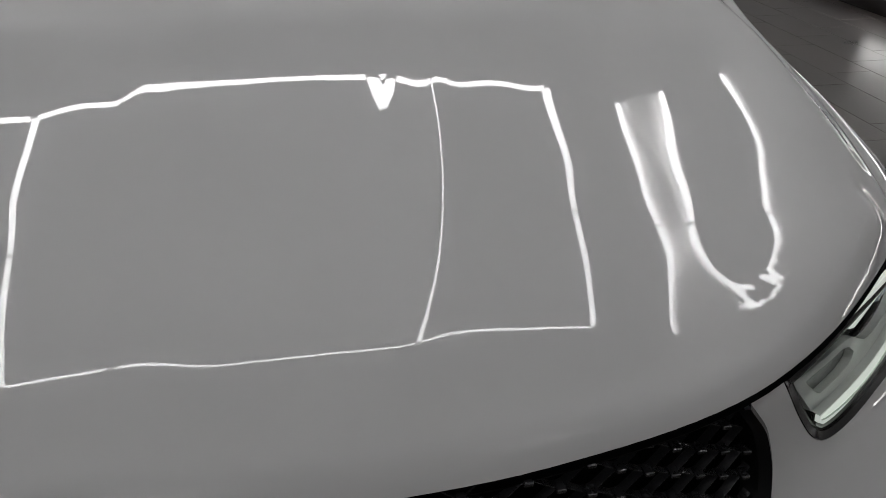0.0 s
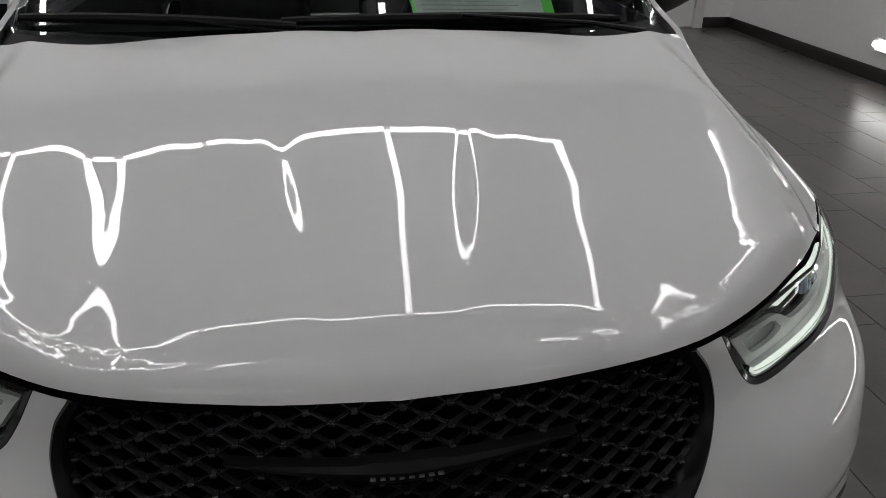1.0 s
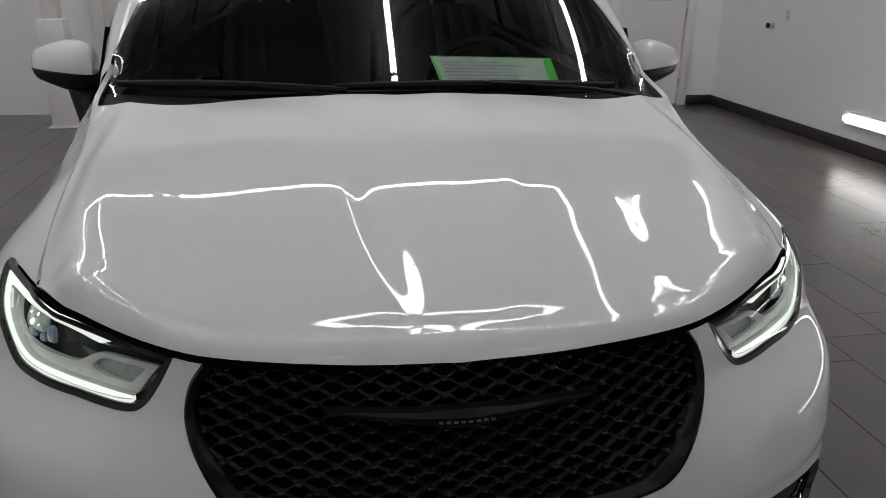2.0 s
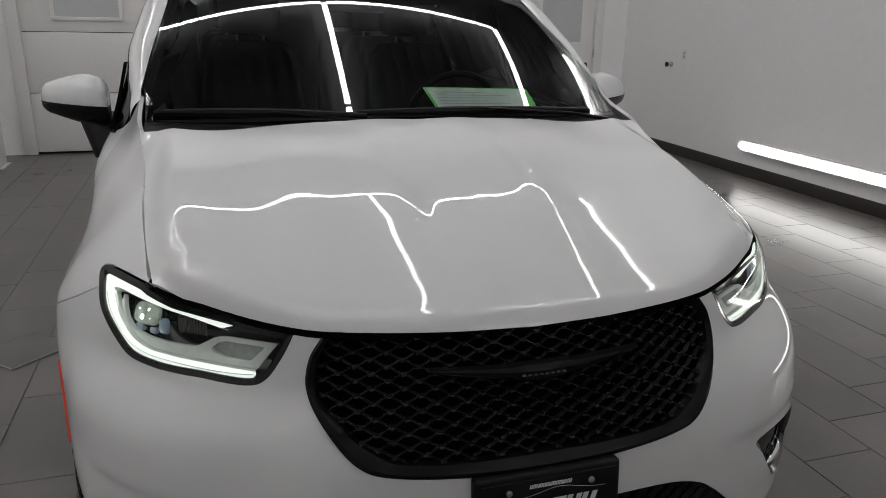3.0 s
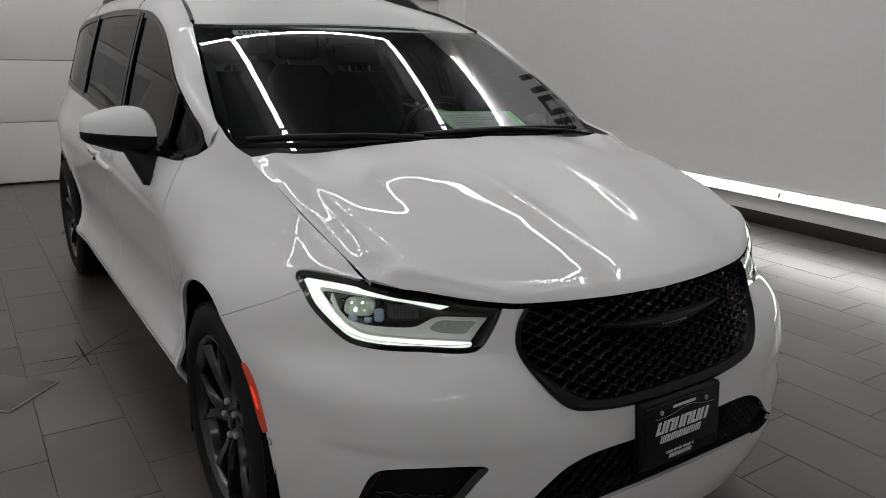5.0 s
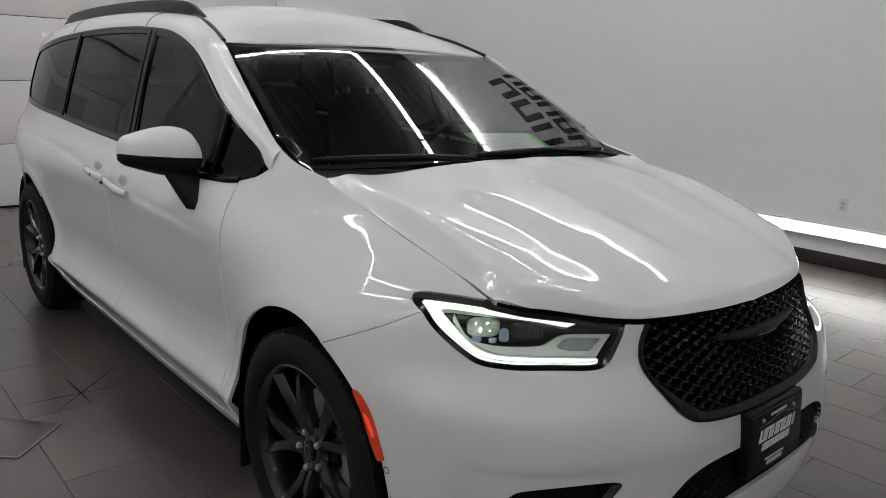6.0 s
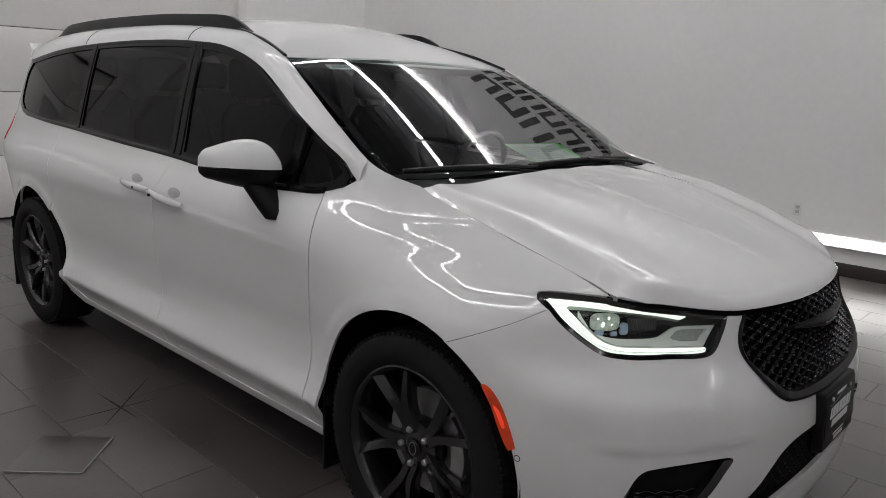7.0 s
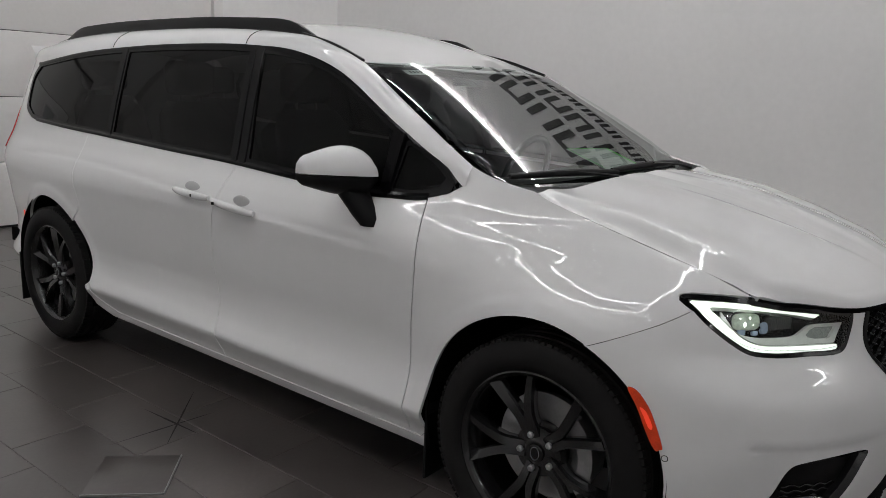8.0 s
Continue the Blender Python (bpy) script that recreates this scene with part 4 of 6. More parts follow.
w1 = wheel((-0.838, 0, 0.372), -0.40)
w2 = copy_thing(w1, pose(-0.838, 3.09, 0.372, 40, 0, 0))
w3 = copy_thing(w1, pose(0.838, 0, 0.372, 0, 0, 180))
w4 = copy_thing(w1, pose(0.838, 3.09, 0.372, 10, 0, 180))
# wheel wells and mud flaps
for s in (-1, 1):
    for yc in (0.0, 3.09):
        bm = bmesh.new()
        prof = [(0.42 * math.cos(radians(a)), 0.395 + 0.425 * math.sin(radians(a))) for a in np.linspace(-18, 198, 30)]
        rows = [[bm.verts.new((s * x, yc + p[0], p[1])) for p in prof] for x in (0.935, 0.60)]
        for i in range(len(prof) - 1):
            bm.faces.new((rows[0][i], rows[0][i + 1], rows[1][i + 1], rows[1][i]))
        bm.faces.new(rows[1])
        part("wheel_well", bm, dark_void, van, "")
    for y, z0, z1 in ((0.425, 0.13, 0.42), (3.53, 0.13, 0.42)):
        bm = bmesh.new()
        x0, x1 = sorted((s * 0.735, s * 0.935))
        box(bm, x0, x1, y - 0.006, y + 0.006, z0, z1, 0.005)
        part("mud_flap", bm, black_plastic, van, "black moulded mud flap")
# dark belly that closes the body from inside
bm = bmesh.new()
box(bm, -0.84, 0.84, 0.46, 2.62, 0.20, 0.55, 0.02)
box(bm, -0.60, 0.60, -0.70, 4.05, 0.22, 0.55, 0.02)
box(bm, -0.56, 0.56, -0.55, 0.2, 0.3, 0.86, 0.02)
part("underbody", bm, dark_void, van)

# ---- front details ----
def on_belt(uv, lift=0.0, side=-1):
    """Points of the van's skin, raised by lift along the outward normal."""
    uv = np.array(uv, float)
    e = 0.003
    P = belt(uv[:, 0], uv[:, 1])
    N = np.cross(belt(uv[:, 0] + e, uv[:, 1]) - belt(uv[:, 0] - e, uv[:, 1]), belt(uv[:, 0], uv[:, 1] + e) - belt(uv[:, 0], uv[:, 1] - e))
    N /= np.linalg.norm(N, axis=1, keepdims=True)
    if (N[:, 1] * -1 + N[:, 0] * -1).sum() < 0:
        N = -N
    P = P + N * lift
    if side > 0:
        P = P * np.array([-1, 1, 1])
    return [Vector(p) for p in P]


def strip(name, A, B, material, parent, label="", thick=0.0, closed=False):
    """A band between two lines of points, with a back at the depth thick."""
    bm = bmesh.new()
    rows = [[bm.verts.new(p) for p in A], [bm.verts.new(p) for p in B]]
    if thick:
        c = sum((Vector(p) for p in list(A) + list(B)), Vector()) / (2 * len(A))
        d = Vector((c.x * 0.4, c.y, 0)).normalized() * -thick
        rows = [[bm.verts.new(p + d) for p in A]] + rows + [[bm.verts.new(p + d) for p in B]]
    n = len(A)
    for a, b in zip(rows, rows[1:]):
        for i in range(n if closed else n - 1):
            bm.faces.new((a[i], a[(i + 1) % n], b[(i + 1) % n], b[i]))
    return part(name, bm, material, parent, label)


lamp_top = fx(*curve([(0.464, 0.889), (0.567, 0.907), (0.645, 0.921), (0.723, 0.938)], 5)) + fy(*curve([(-0.53, 0.940), (-0.453, 0.943), (-0.387, 0.942), (-0.362, 0.937), (-0.366, 0.925), (-0.395, 0.908)], 4))
lamp_outline = lamp_top + fy(*lamp_low_side[::-1][1:]) + fx(*lamp_low[::-1][:-1])
lamp_outline = even(lamp_outline, 0.012)


def loft(bm, rows, cap=True):
    rr = [[bm.verts.new(p) for p in r] for r in rows]
    n = len(rr[0])
    for a, b in zip(rr, rr[1:]):
        for i in range(n):
            bm.faces.new((a[i], a[(i + 1) % n], b[(i + 1) % n], b[i]))
    if cap:
        bm.faces.new(rr[0][::-1])
        bm.faces.new(rr[-1])


for s in (-1, 1):
    lamp = thing("headlight", (0, 0, 0), "", "")
    lamp.parent = van
    tagged(lamp, "lit headlight with a pale running light band in a black surround")
    # black surround, deep housing and clear lens
    o0, o1 = inset(lamp_outline, 0.001), inset(lamp_outline, 0.0125)
    strip("surround", on_belt(o0, 0.0005, s), on_belt(o1, -0.003, s), black_gloss, lamp, "gloss black surround", closed=True)
    strip("wall", on_belt(o1, -0.003, s), on_belt(inset(lamp_outline, 0.02), -0.07, s), black_gloss, lamp, closed=True)
    panel("housing", lamp_outline, belt, black_gloss, lamp, "dark inner housing", step=0.02, gap=0.006, depth=0, side=s, lift=-0.068)
    lens = panel("lens", lamp_outline, belt, lens_glass, lamp, "clear outer lens", step=0.02, gap=0.004, depth=0, side=s, lift=-0.002)
    lens.visible_shadow = False
    # running light: a C along the tail, with a thin upper arm and a long lower arm
    light_out = curve([(-0.654, 0.895), (-0.571, 0.914), (-0.435, 0.928), (-0.327, 0.930), (-0.278, 0.929)], 4) + curve([(-0.270, 0.922), (-0.311, 0.892), (-0.363, 0.853), (-0.413, 0.818), (-0.470, 0.801), (-0.544, 0.797), (-0.629, 0.795), (-0.688, 0.797), (-0.703, 0.806)], 4)
    light_in = curve([(-0.633, 0.887), (-0.569, 0.900), (-0.507, 0.908), (-0.436, 0.914), (-0.362, 0.917), (-0.332, 0.913), (-0.362, 0.891), (-0.395, 0.862), (-0.430, 0.836), (-0.475, 0.820), (-0.531, 0.817), (-0.629, 0.815), (-0.701, 0.812)], 4)
    panel("running_light", light_out + light_in[::-1], belt, drl, lamp, "glowing greenish white light band", step=0.010, gap=0.0, depth=0.006, side=s, lift=-0.007)
    low_guide = [(u, z) for u, z in light_out if z < 0.90][2:-3]
    bm = bmesh.new()
    tube(bm, on_belt([(u - 0.006, z + 0.0095) for u, z in low_guide], -0.0055, s), 0.0011, 6)
    part("light_guide", bm, guide_grey, lamp, "thin grey edge inside the light band")
    strip("bezel", on_belt(light_in, -0.008, s), on_belt([(u + 0.004 * (-1 if z > 0.83 else 0), z + (-0.005 if z > 0.88 else 0.005)) for u, z in light_in], -0.024, s), silver, lamp, "silver inner bezel", 0.003)
    # pale shelf that sweeps from the tail to the reflector
    shelf_top = curve([(-0.366, 0.909), (-0.388, 0.884), (-0.413, 0.853), (-0.455, 0.842), (-0.505, 0.839), (-0.573, 0.841), (-0.597, 0.851), (-0.621, 0.866), (-0.651, 0.870), (-0.734, 0.867)], 4)
    shelf_low = curve([(-0.703, 0.816), (-0.629, 0.819), (-0.531, 0.821), (-0.477, 0.824), (-0.434, 0.840), (-0.400, 0.865), (-0.368, 0.893)], 4)
    window = [(-0.612, 0.842), (-0.626, 0.856), (-0.640, 0.861), (-0.700, 0.859), (-0.711, 0.857), (-0.709, 0.852), (-0.692, 0.832), (-0.685, 0.829), (-0.640, 0.831), (-0.618, 0.836)]
    panel("shelf", shelf_top + shelf_low, belt, silver, lamp, "pale silver inner shelf", step=0.006, gap=0.0, holes=(window,), depth=0.010, side=s, lift=-0.016)
    panel("reflector", window, belt, glass_pale, lamp, "grey ribbed reflector", step=0.01, gap=-0.002, depth=0.0, side=s, lift=-0.027)
    # projectors, and facets whose blue colour stands for reflections in the lamp
    for u, z, w_, h_, m_ in ((-0.445, 0.884, 0.040, 0.024, projector_glass), (-0.432, 0.852, 0.013, 0.010, blue_reflection), (-0.496, 0.862, 0.013, 0.017, blue_reflection), (-0.470, 0.850, 0.010, 0.008, blue_reflection)):
        c, cx, cz = on_belt([(u, z), (u + 0.01, z), (u, z + 0.01)], -0.032, s)
        ax, az = (cx - c).normalized(), (cz - c).normalized()
        ay = ax.cross(az).normalized()
        if ay.y > 0:
            ay = -ay

        def lens_ring(k, out, c=c, ax=ax, az=az, ay=ay, w_=w_, h_=h_):
            ring_ = []
            for q in np.linspace(0, 2 * math.pi, 20, endpoint=False):
                a_, b_ = math.cos(q), math.sin(q)
                ring_.append(c + ax * (math.copysign(abs(a_) ** 0.6, a_) * w_ * k) + az * (math.copysign(abs(b_) ** 0.6, b_) * h_ * k) + ay * out)
            return ring_
        bm = bmesh.new()
        loft(bm, [lens_ring(1.0, 0), lens_ring(0.95, 0.004), lens_ring(0.80, 0.007), lens_ring(0.3, 0.009)])
        pr = part("projector", bm, m_, lamp, "squarish clear projector lens" if m_ is projector_glass else "glass facet with a bluish reflection in its colour")
        if m_ is projector_glass:
            for du, dv, k in ((0.1, -0.35, 0.26), (-0.25, 0.35, 0.16), (0.45, 0.30, 0.12), (-0.45, -0.40, 0.10)):
                bm = bmesh.new()
                bmesh.ops.create_uvsphere(bm, u_segments=12, v_segments=8, radius=h_ * k, matrix=Matrix.Translation(c + ax * du * w_ + az * dv * h_ + ay * 0.007) @ Matrix.Diagonal((1, 0.35, 1, 1)))
                part("bulb", bm, beam, pr, "glowing lamp core")
            bm = bmesh.new()
            loft(bm, [lens_ring(1.16, -0.012), lens_ring(1.14, 0.002), lens_ring(1.0, 0.0005), lens_ring(0.98, -0.012)], cap=False)
            part("collar", bm, black_gloss, pr)
    # ribbed shutter between them
    for i in range(11):
        u = -0.520 - i * 0.0062
        z = 0.870 + 0.0006 * i
        c = on_belt([(u, z)], -0.046, s)[0]
        bm = bmesh.new()
        box(bm, c.x - 0.0018, c.x + 0.0018, c.y - 0.01, c.y + 0.01, c.z - 0.016, c.z + 0.016, 0.0008)
        part("rib", bm, rib_grey, lamp)

# grille: black mesh in a broad black frame
grille = thing("grille", (0, 0, 0), "", "")
grille.parent = van
tagged(grille, "black honeycomb mesh grille in a satin black frame")
ge = fx(*grille_edge)
full_edge = [(-2 * ARC - u, z) for u, z in ge[::-1]] + ge[1:]


def front(u, z):
    """The nose over both sides, for outlines that cross the middle."""
    u, z = np.asarray(u, float), np.asarray(z, float)
    P = belt(np.where(u < -ARC, -2 * ARC - u, u), z)
    return P * np.stack([np.where(u < -ARC, -1, 1), np.ones_like(u), np.ones_like(u)], -1)


def on_front(uv, lift=0.0):
    uv = np.array(uv, float)
    P = front(uv[:, 0], uv[:, 1])
    c = np.array([0, 0.2, 0.75])
    N = P - c
    N[:, 2] *= 0.3
    N /= np.linalg.norm(N, axis=1, keepdims=True)
    return [Vector(p) for p in P + N * lift]


g_low = full_edge
g_in = []
for (u, z) in g_low:
    wd = 0.011 + 0.019 * float(np.clip((0.76 - z) / 0.10, 0, 1))
    cz = 0.79
    du = (u + ARC)
    L = math.hypot(du * 0.9, z - cz)
    g_in.append((u - du / L * wd, z - (z - cz) / L * wd))
bm = bmesh.new()
rows = [on_front(g_low, -0.012), on_front(g_low, 0.006), on_front([((a[0] * 0.6 + b[0] * 0.4), (a[1] * 0.6 + b[1] * 0.4)) for a, b in zip(g_low, g_in)], 0.010), on_front(g_in, 0.001), on_front(g_in, -0.02)]
rows = [[bm.verts.new(p) for p in r] for r in rows]
for a, b in zip(rows, rows[1:]):
    for i in range(len(a) - 1):
        bm.faces.new((a[i], a[i + 1], b[i + 1], b[i]))
part("grille_frame", bm, black_satin, grille, "broad satin black frame", True, 40)
# backing
bp = fx((0.0, 0.63), (0.30, 0.645), (0.375, 0.675), (0.425, 0.74), (0.440, 0.80), (0.43, 0.85), (0.41, 0.888), (0.2, 0.893), (0.0, 0.895))
panel("backing", bp, belt, dark_void, grille, "", step=0.04, gap=0, depth=0, both=True, lift=-0.06)
full_in = np.array(g_in)


def lattice(parent, poly, z0, z1, pitch, width, lift, deep, wire, studs, x_max):
    """Waved bars that meet in nodes, cut off at the opening's edge."""
    k = 0
    z = z0
    knots = []
    while z < z1:
        run = []
        for x in np.arange(-x_max, x_max + 1e-6, width / 12):
            c = math.cos(2 * math.pi * x / width + k * math.pi)
            zz = z + pitch / 2 * (0.45 * c + 0.55 * max(-1, min(1, 1.25 * math.asin(c) * 2 / math.pi)))
            u = ux(abs(x), zz)
            u = u if x <= 0 else -2 * ARC - u
            ok = bool(inside(np.array([u]), np.array([zz]), poly)[0])
            if ok:
                run.append((u, zz))
                if abs(math.cos(2 * math.pi * x / width + k * math.pi) + 1) < 1e-3:
                    knots.append((u, zz))
            if (not ok or x > x_max - width / 12) and len(run) > 2:
                bm = bmesh.new()
                A = on_front(run, lift)
                Bk = on_front(run, lift - deep)
                rr = []
                for p, q in zip(A, Bk):
                    rr.append([bm.verts.new(p + Vector((0, 0, wire * 0.45))), bm.verts.new(p + Vector((0, 0, -wire * 0.45))), bm.verts.new(q + Vector((0, 0, -wire))), bm.verts.new(q + Vector((0, 0, wire)))])
                for a, b in zip(rr, rr[1:]):
                    for i in range(4):
                        bm.faces.new((a[i], a[(i + 1) % 4], b[(i + 1) % 4], b[i]))
                part("mesh_bar", bm, wire_black, parent)
                run = []
            elif not ok:
                run = []
        z += pitch
        k += 1
    if studs and knots:
        bm = bmesh.new()
        for u, zz in knots:
            p = on_front([(u, zz)], lift + 0.002)[0]
            box(bm, p.x - 0.0046, p.x + 0.0046, p.y - 0.003, p.y + 0.010, p.z - 0.0027, p.z + 0.0027, 0.001, seg=1)
        tagged(part("mesh_node", bm, wire_black, parent), "", "", "", "stuff")


lattice(grille, [tuple(p) for p in full_in] + [(-ARC + 0.2, 0.895), (-ARC - 0.2, 0.895)], 0.640, 0.90, 0.0132, 0.060, -0.006, 0.009, 0.0014, True, 0.45)

# winged emblem with a row of small bars for its word
bm = bmesh.new()
rows = []
for t in np.linspace(-1, 1, 31):
    x = 0.224 * t
    a = abs(t)
    zc = 0.814 + 0.014 * a ** 1.2
    h = 0.0015 + 0.0150 * (1 - a) ** 0.8 + (0.003 if a < 0.2 else 0)
    y = float(belt(np.array([ux(abs(x), zc)]), np.array([zc]))[0][1]) - 0.006
    rows.append([bm.verts.new((x, y, zc - h)), bm.verts.new((x, y - 0.010 * (1 - a * 0.7), zc - h * 0.5)), bm.verts.new((x, y - 0.013 * (1 - a * 0.7), zc + h * 0.4)), bm.verts.new((x, y - 0.004, zc + h)), bm.verts.new((x, y + 0.014, zc + h)), bm.verts.new((x, y + 0.014, zc - h))])
for a, b in zip(rows, rows[1:]):
    for i in range(6):
        bm.faces.new((a[i], a[(i + 1) % 6], b[(i + 1) % 6], b[i]))
bm.faces.new(rows[0])
bm.faces.new(rows[-1][::-1])
em = part("emblem", bm, black_satin, grille, "satin black winged emblem", True, 30)
for i in range(8):
    x = -0.042 + i * 0.012
    bm = bmesh.new()
    yb = float(belt(np.array([ux(abs(x), 0.814)]), np.array([0.814]))[0][1]) - 0.0195
    box(bm, x - 0.0034, x + 0.0034, yb - 0.0008, yb + 0.004, 0.8138, 0.8164)
    part("bar", bm, steel, em)

# lower intake
low = thing("lower_intake", (0, 0, 0), "", "")
low.parent = van
tagged(low, "black mesh lower air intake")
panel("backing", intake_half, belt, dark_void, low, "", step=0.03, gap=-0.004, depth=0, both=True, lift=-0.06)
ih = intake_half
full_low = ih + [(-2 * ARC - u, z) for u, z in ih[::-1]]
lattice(low, full_low, 0.40, 0.545, 0.019, 0.044, -0.018, 0.012, 0.0014, False, 0.55)
strip("inner_wall", on_belt(ih, -0.001, -1), on_belt(ih, -0.055, -1), black_plastic, low)
strip("inner_wall", on_belt(ih, -0.001, 1), on_belt(ih, -0.055, 1), black_plastic, low)
# corner pockets with the fog lamps
for s in (-1, 1):
    pk = thing("fog_lamp_pocket", (0, 0, 0), "", "")
    pk.parent = van
    tagged(pk, "black fog lamp pocket in the bumper corner")
    fe = even(fog, 0.012)
    strip("pocket_wall", on_belt(fe, 0.0005, s), on_belt(inset(fe, 0.012), -0.012, s), black_gloss, pk, closed=True)
    panel("shelf", fog, belt, black_satin, pk, "", step=0.012, gap=0.011, depth=0.0, side=s, lift=-0.03)
    strip("inner_wall", on_belt(inset(fe, 0.012), -0.012, s), on_belt(inset(fe, 0.014), -0.032, s), black_plastic, pk, closed=True)
    for r_ in range(3):
        zz = 0.455 - r_ * 0.017
        a, b = (0.66 + 0.02 * r_, 0.80)
        pts = [on_belt([(ux(x, zz + 0.004 * math.sin(x * 180 + r_ * 2)), zz + 0.004 * math.sin(x * 180 + r_ * 2))], -0.026, s)[0] for x in np.linspace(a, b, 22)]
        bm = bmesh.new()
        tube(bm, pts, 0.0026, 6)
        part("mesh_bar", bm, black_gloss, pk)
    pts = [on_belt([(ux(x, 0.412), 0.412)], -0.02, s)[0] for x in np.linspace(0.69, 0.80, 8)]
    bm = bmesh.new()
    tube(bm, pts, [0.004, 0.010, 0.013, 0.014, 0.014, 0.013, 0.010, 0.004], 10)
    part("fog_lamp", bm, chrome, pk, "slim bright fog lamp")

# number plate holder: blank print bars, no words
pb = thing("plate_holder", (0, -0.925, 0.53), "", "")
pb.parent = van
tagged(pb, "black dealer plate in a black holder with pale print bars")
tilt = Matrix.Rotation(radians(-5), 4, "X")
bm = bmesh.new()
box(bm, -0.156, 0.156, -0.012, 0.02, -0.085, 0.10, 0.009, tilt, 3)
part("holder", bm, black_plastic, pb)
bm = bmesh.new()
box(bm, -0.146, 0.146, -0.0155, -0.006, -0.048, 0.088, 0.003, tilt)
part("plate", bm, black_satin, pb)


def bars(x0, x1, z0, z1, n, slant=0.25, gap=0.16, y=-0.0168):
    """A row of slanted print bars, each of two strokes with a link."""
    p = (x1 - x0) / n
    h = z1 - z0
    for i in range(n):
        a, b = p * i, p * (i + 1 - gap)
        th = (b - a) * 0.36
        k = h * 0.2
        bm = bmesh.new()
        m = tilt @ Matrix.Translation((x0, 0, z0)) @ Matrix(((1, 0, slant, 0), (0, 1, 0, 0), (0, 0, 1, 0), (0, 0, 0, 1)))
        box(bm, a, a + th, y, y + 0.001, 0, h, 0.0, m)
        box(bm, b - th, b, y, y + 0.0011, 0, h, 0.0, m)
        if i % 3 < 2:
            q = h - k if i % 2 else 0
            box(bm, a + th * 0.5, b - th * 0.5, y + 0.0001, y + 0.0012, q, q + k, 0.0, m)
        part("print_bar", bm, text_white, pb, smooth=False)


bars(-0.045, 0.045, 0.070, 0.078, 13)
bars(-0.108, 0.095, 0.008, 0.042, 6, 0.35, 0.10)
bars(-0.090, 0.070, -0.018, 0.002, 10, 0.25, 0.16)
bars(-0.060, 0.050, -0.055, -0.036, 6, 0.3, 0.10, -0.0138)
bars(-0.050, 0.040, -0.070, -0.059, 10, 0.2, 0.16, -0.0138)
bm = bmesh.new()
tube(bm, [tilt @ Vector((x, -0.0165, 0.052 + 0.014 * math.exp(-((x - 0.02) / 0.05) ** 2))) for x in np.linspace(-0.11, 0.12, 24)], 0.0006, 4)
part("print_line", bm, steel, pb)
for x in (-0.088, 0.088):
    bm = bmesh.new()
    tube(bm, [tilt @ Vector((x, -0.014, 0.068)), tilt @ Vector((x, -0.019, 0.068)), tilt @ Vector((x, -0.0205, 0.068))], [0.0065, 0.0065, 0.004], 12)
    part("screw", bm, steel, pb, "small steel screw")

# side markers and parking sensors
for s in (-1, 1):
    mk = fy(*curve([(-0.292, 0.687), (-0.318, 0.685), (-0.354, 0.644), (-0.382, 0.586), (-0.400, 0.538), (-0.394, 0.530), (-0.378, 0.527), (-0.349, 0.576), (-0.322, 0.636)], 4, True))
    panel("side_marker", mk, belt, amber, van, "glossy orange red side marker lens" if s < 0 else "", step=0.01, gap=0.001, depth=0.008, side=s, lift=0.004)
    mk2 = fy(*curve([(-0.330, 0.640), (-0.348, 0.630), (-0.368, 0.592), (-0.360, 0.585), (-0.342, 0.618)], 4, True))
    panel("lit_segment", mk2, belt, red_lit, van, "glowing red segment of the side marker" if s < 0 else "", step=0.008, gap=0.0, depth=0.0, side=s, lift=0.0052)
    c = on_belt([(uy(-0.407, 0.508), 0.508)], 0.0, s)[0]
    n = (on_belt([(uy(-0.407, 0.508), 0.508)], 0.01, s)[0] - c).normalized()
    m = Matrix.Translation(c) @ n.to_track_quat("X", "Z").to_matrix().to_4x4()
    bm = bmesh.new()
    ring(bm, [(0.0005, 0.0095), (0.0012, 0.0085), (0.0005, 0.0075), (-0.002, 0.0075), (-0.002, 0.0095)], 24)
    bmesh.ops.transform(bm, matrix=m, verts=bm.verts)
    part("sensor_ring", bm, black_satin, van, "small round parking sensor ring" if s < 0 else "")

# near-black filler along the front edge of the hood, for the shade in its gap
pts = [(-x, float(lip_y(x)) + 0.012, float(bonnet(np.array([-x]), np.array([float(lip_y(x)) + 0.004]))[0][2]) - 0.014) for x in np.linspace(-0.70 * 0 + 0.0, 0.715, 24)]
pts = [(-x, y, z) for x, y, z in pts[::-1]][:-1] + [(x, y, z) for x, y, z in pts]
bm = bmesh.new()
tube(bm, pts, 0.009, 6)
part("hood_seal", bm, dark_void, van)

# the van stands a little askew: its left front corner reaches out further
for ob in van.children_recursive:
    if ob.type == "MESH" and ob.data.users == 1:
        for v in ob.data.vertices:
            if v.co.x > 0.001:
                v.co.x *= 1 + 0.026 * (1 - float(step01(-0.5, 0.35, v.co.y)))

# ---- side details ----
def flip_x(bm):
    for v in bm.verts:
        v.co.x = -v.co.x


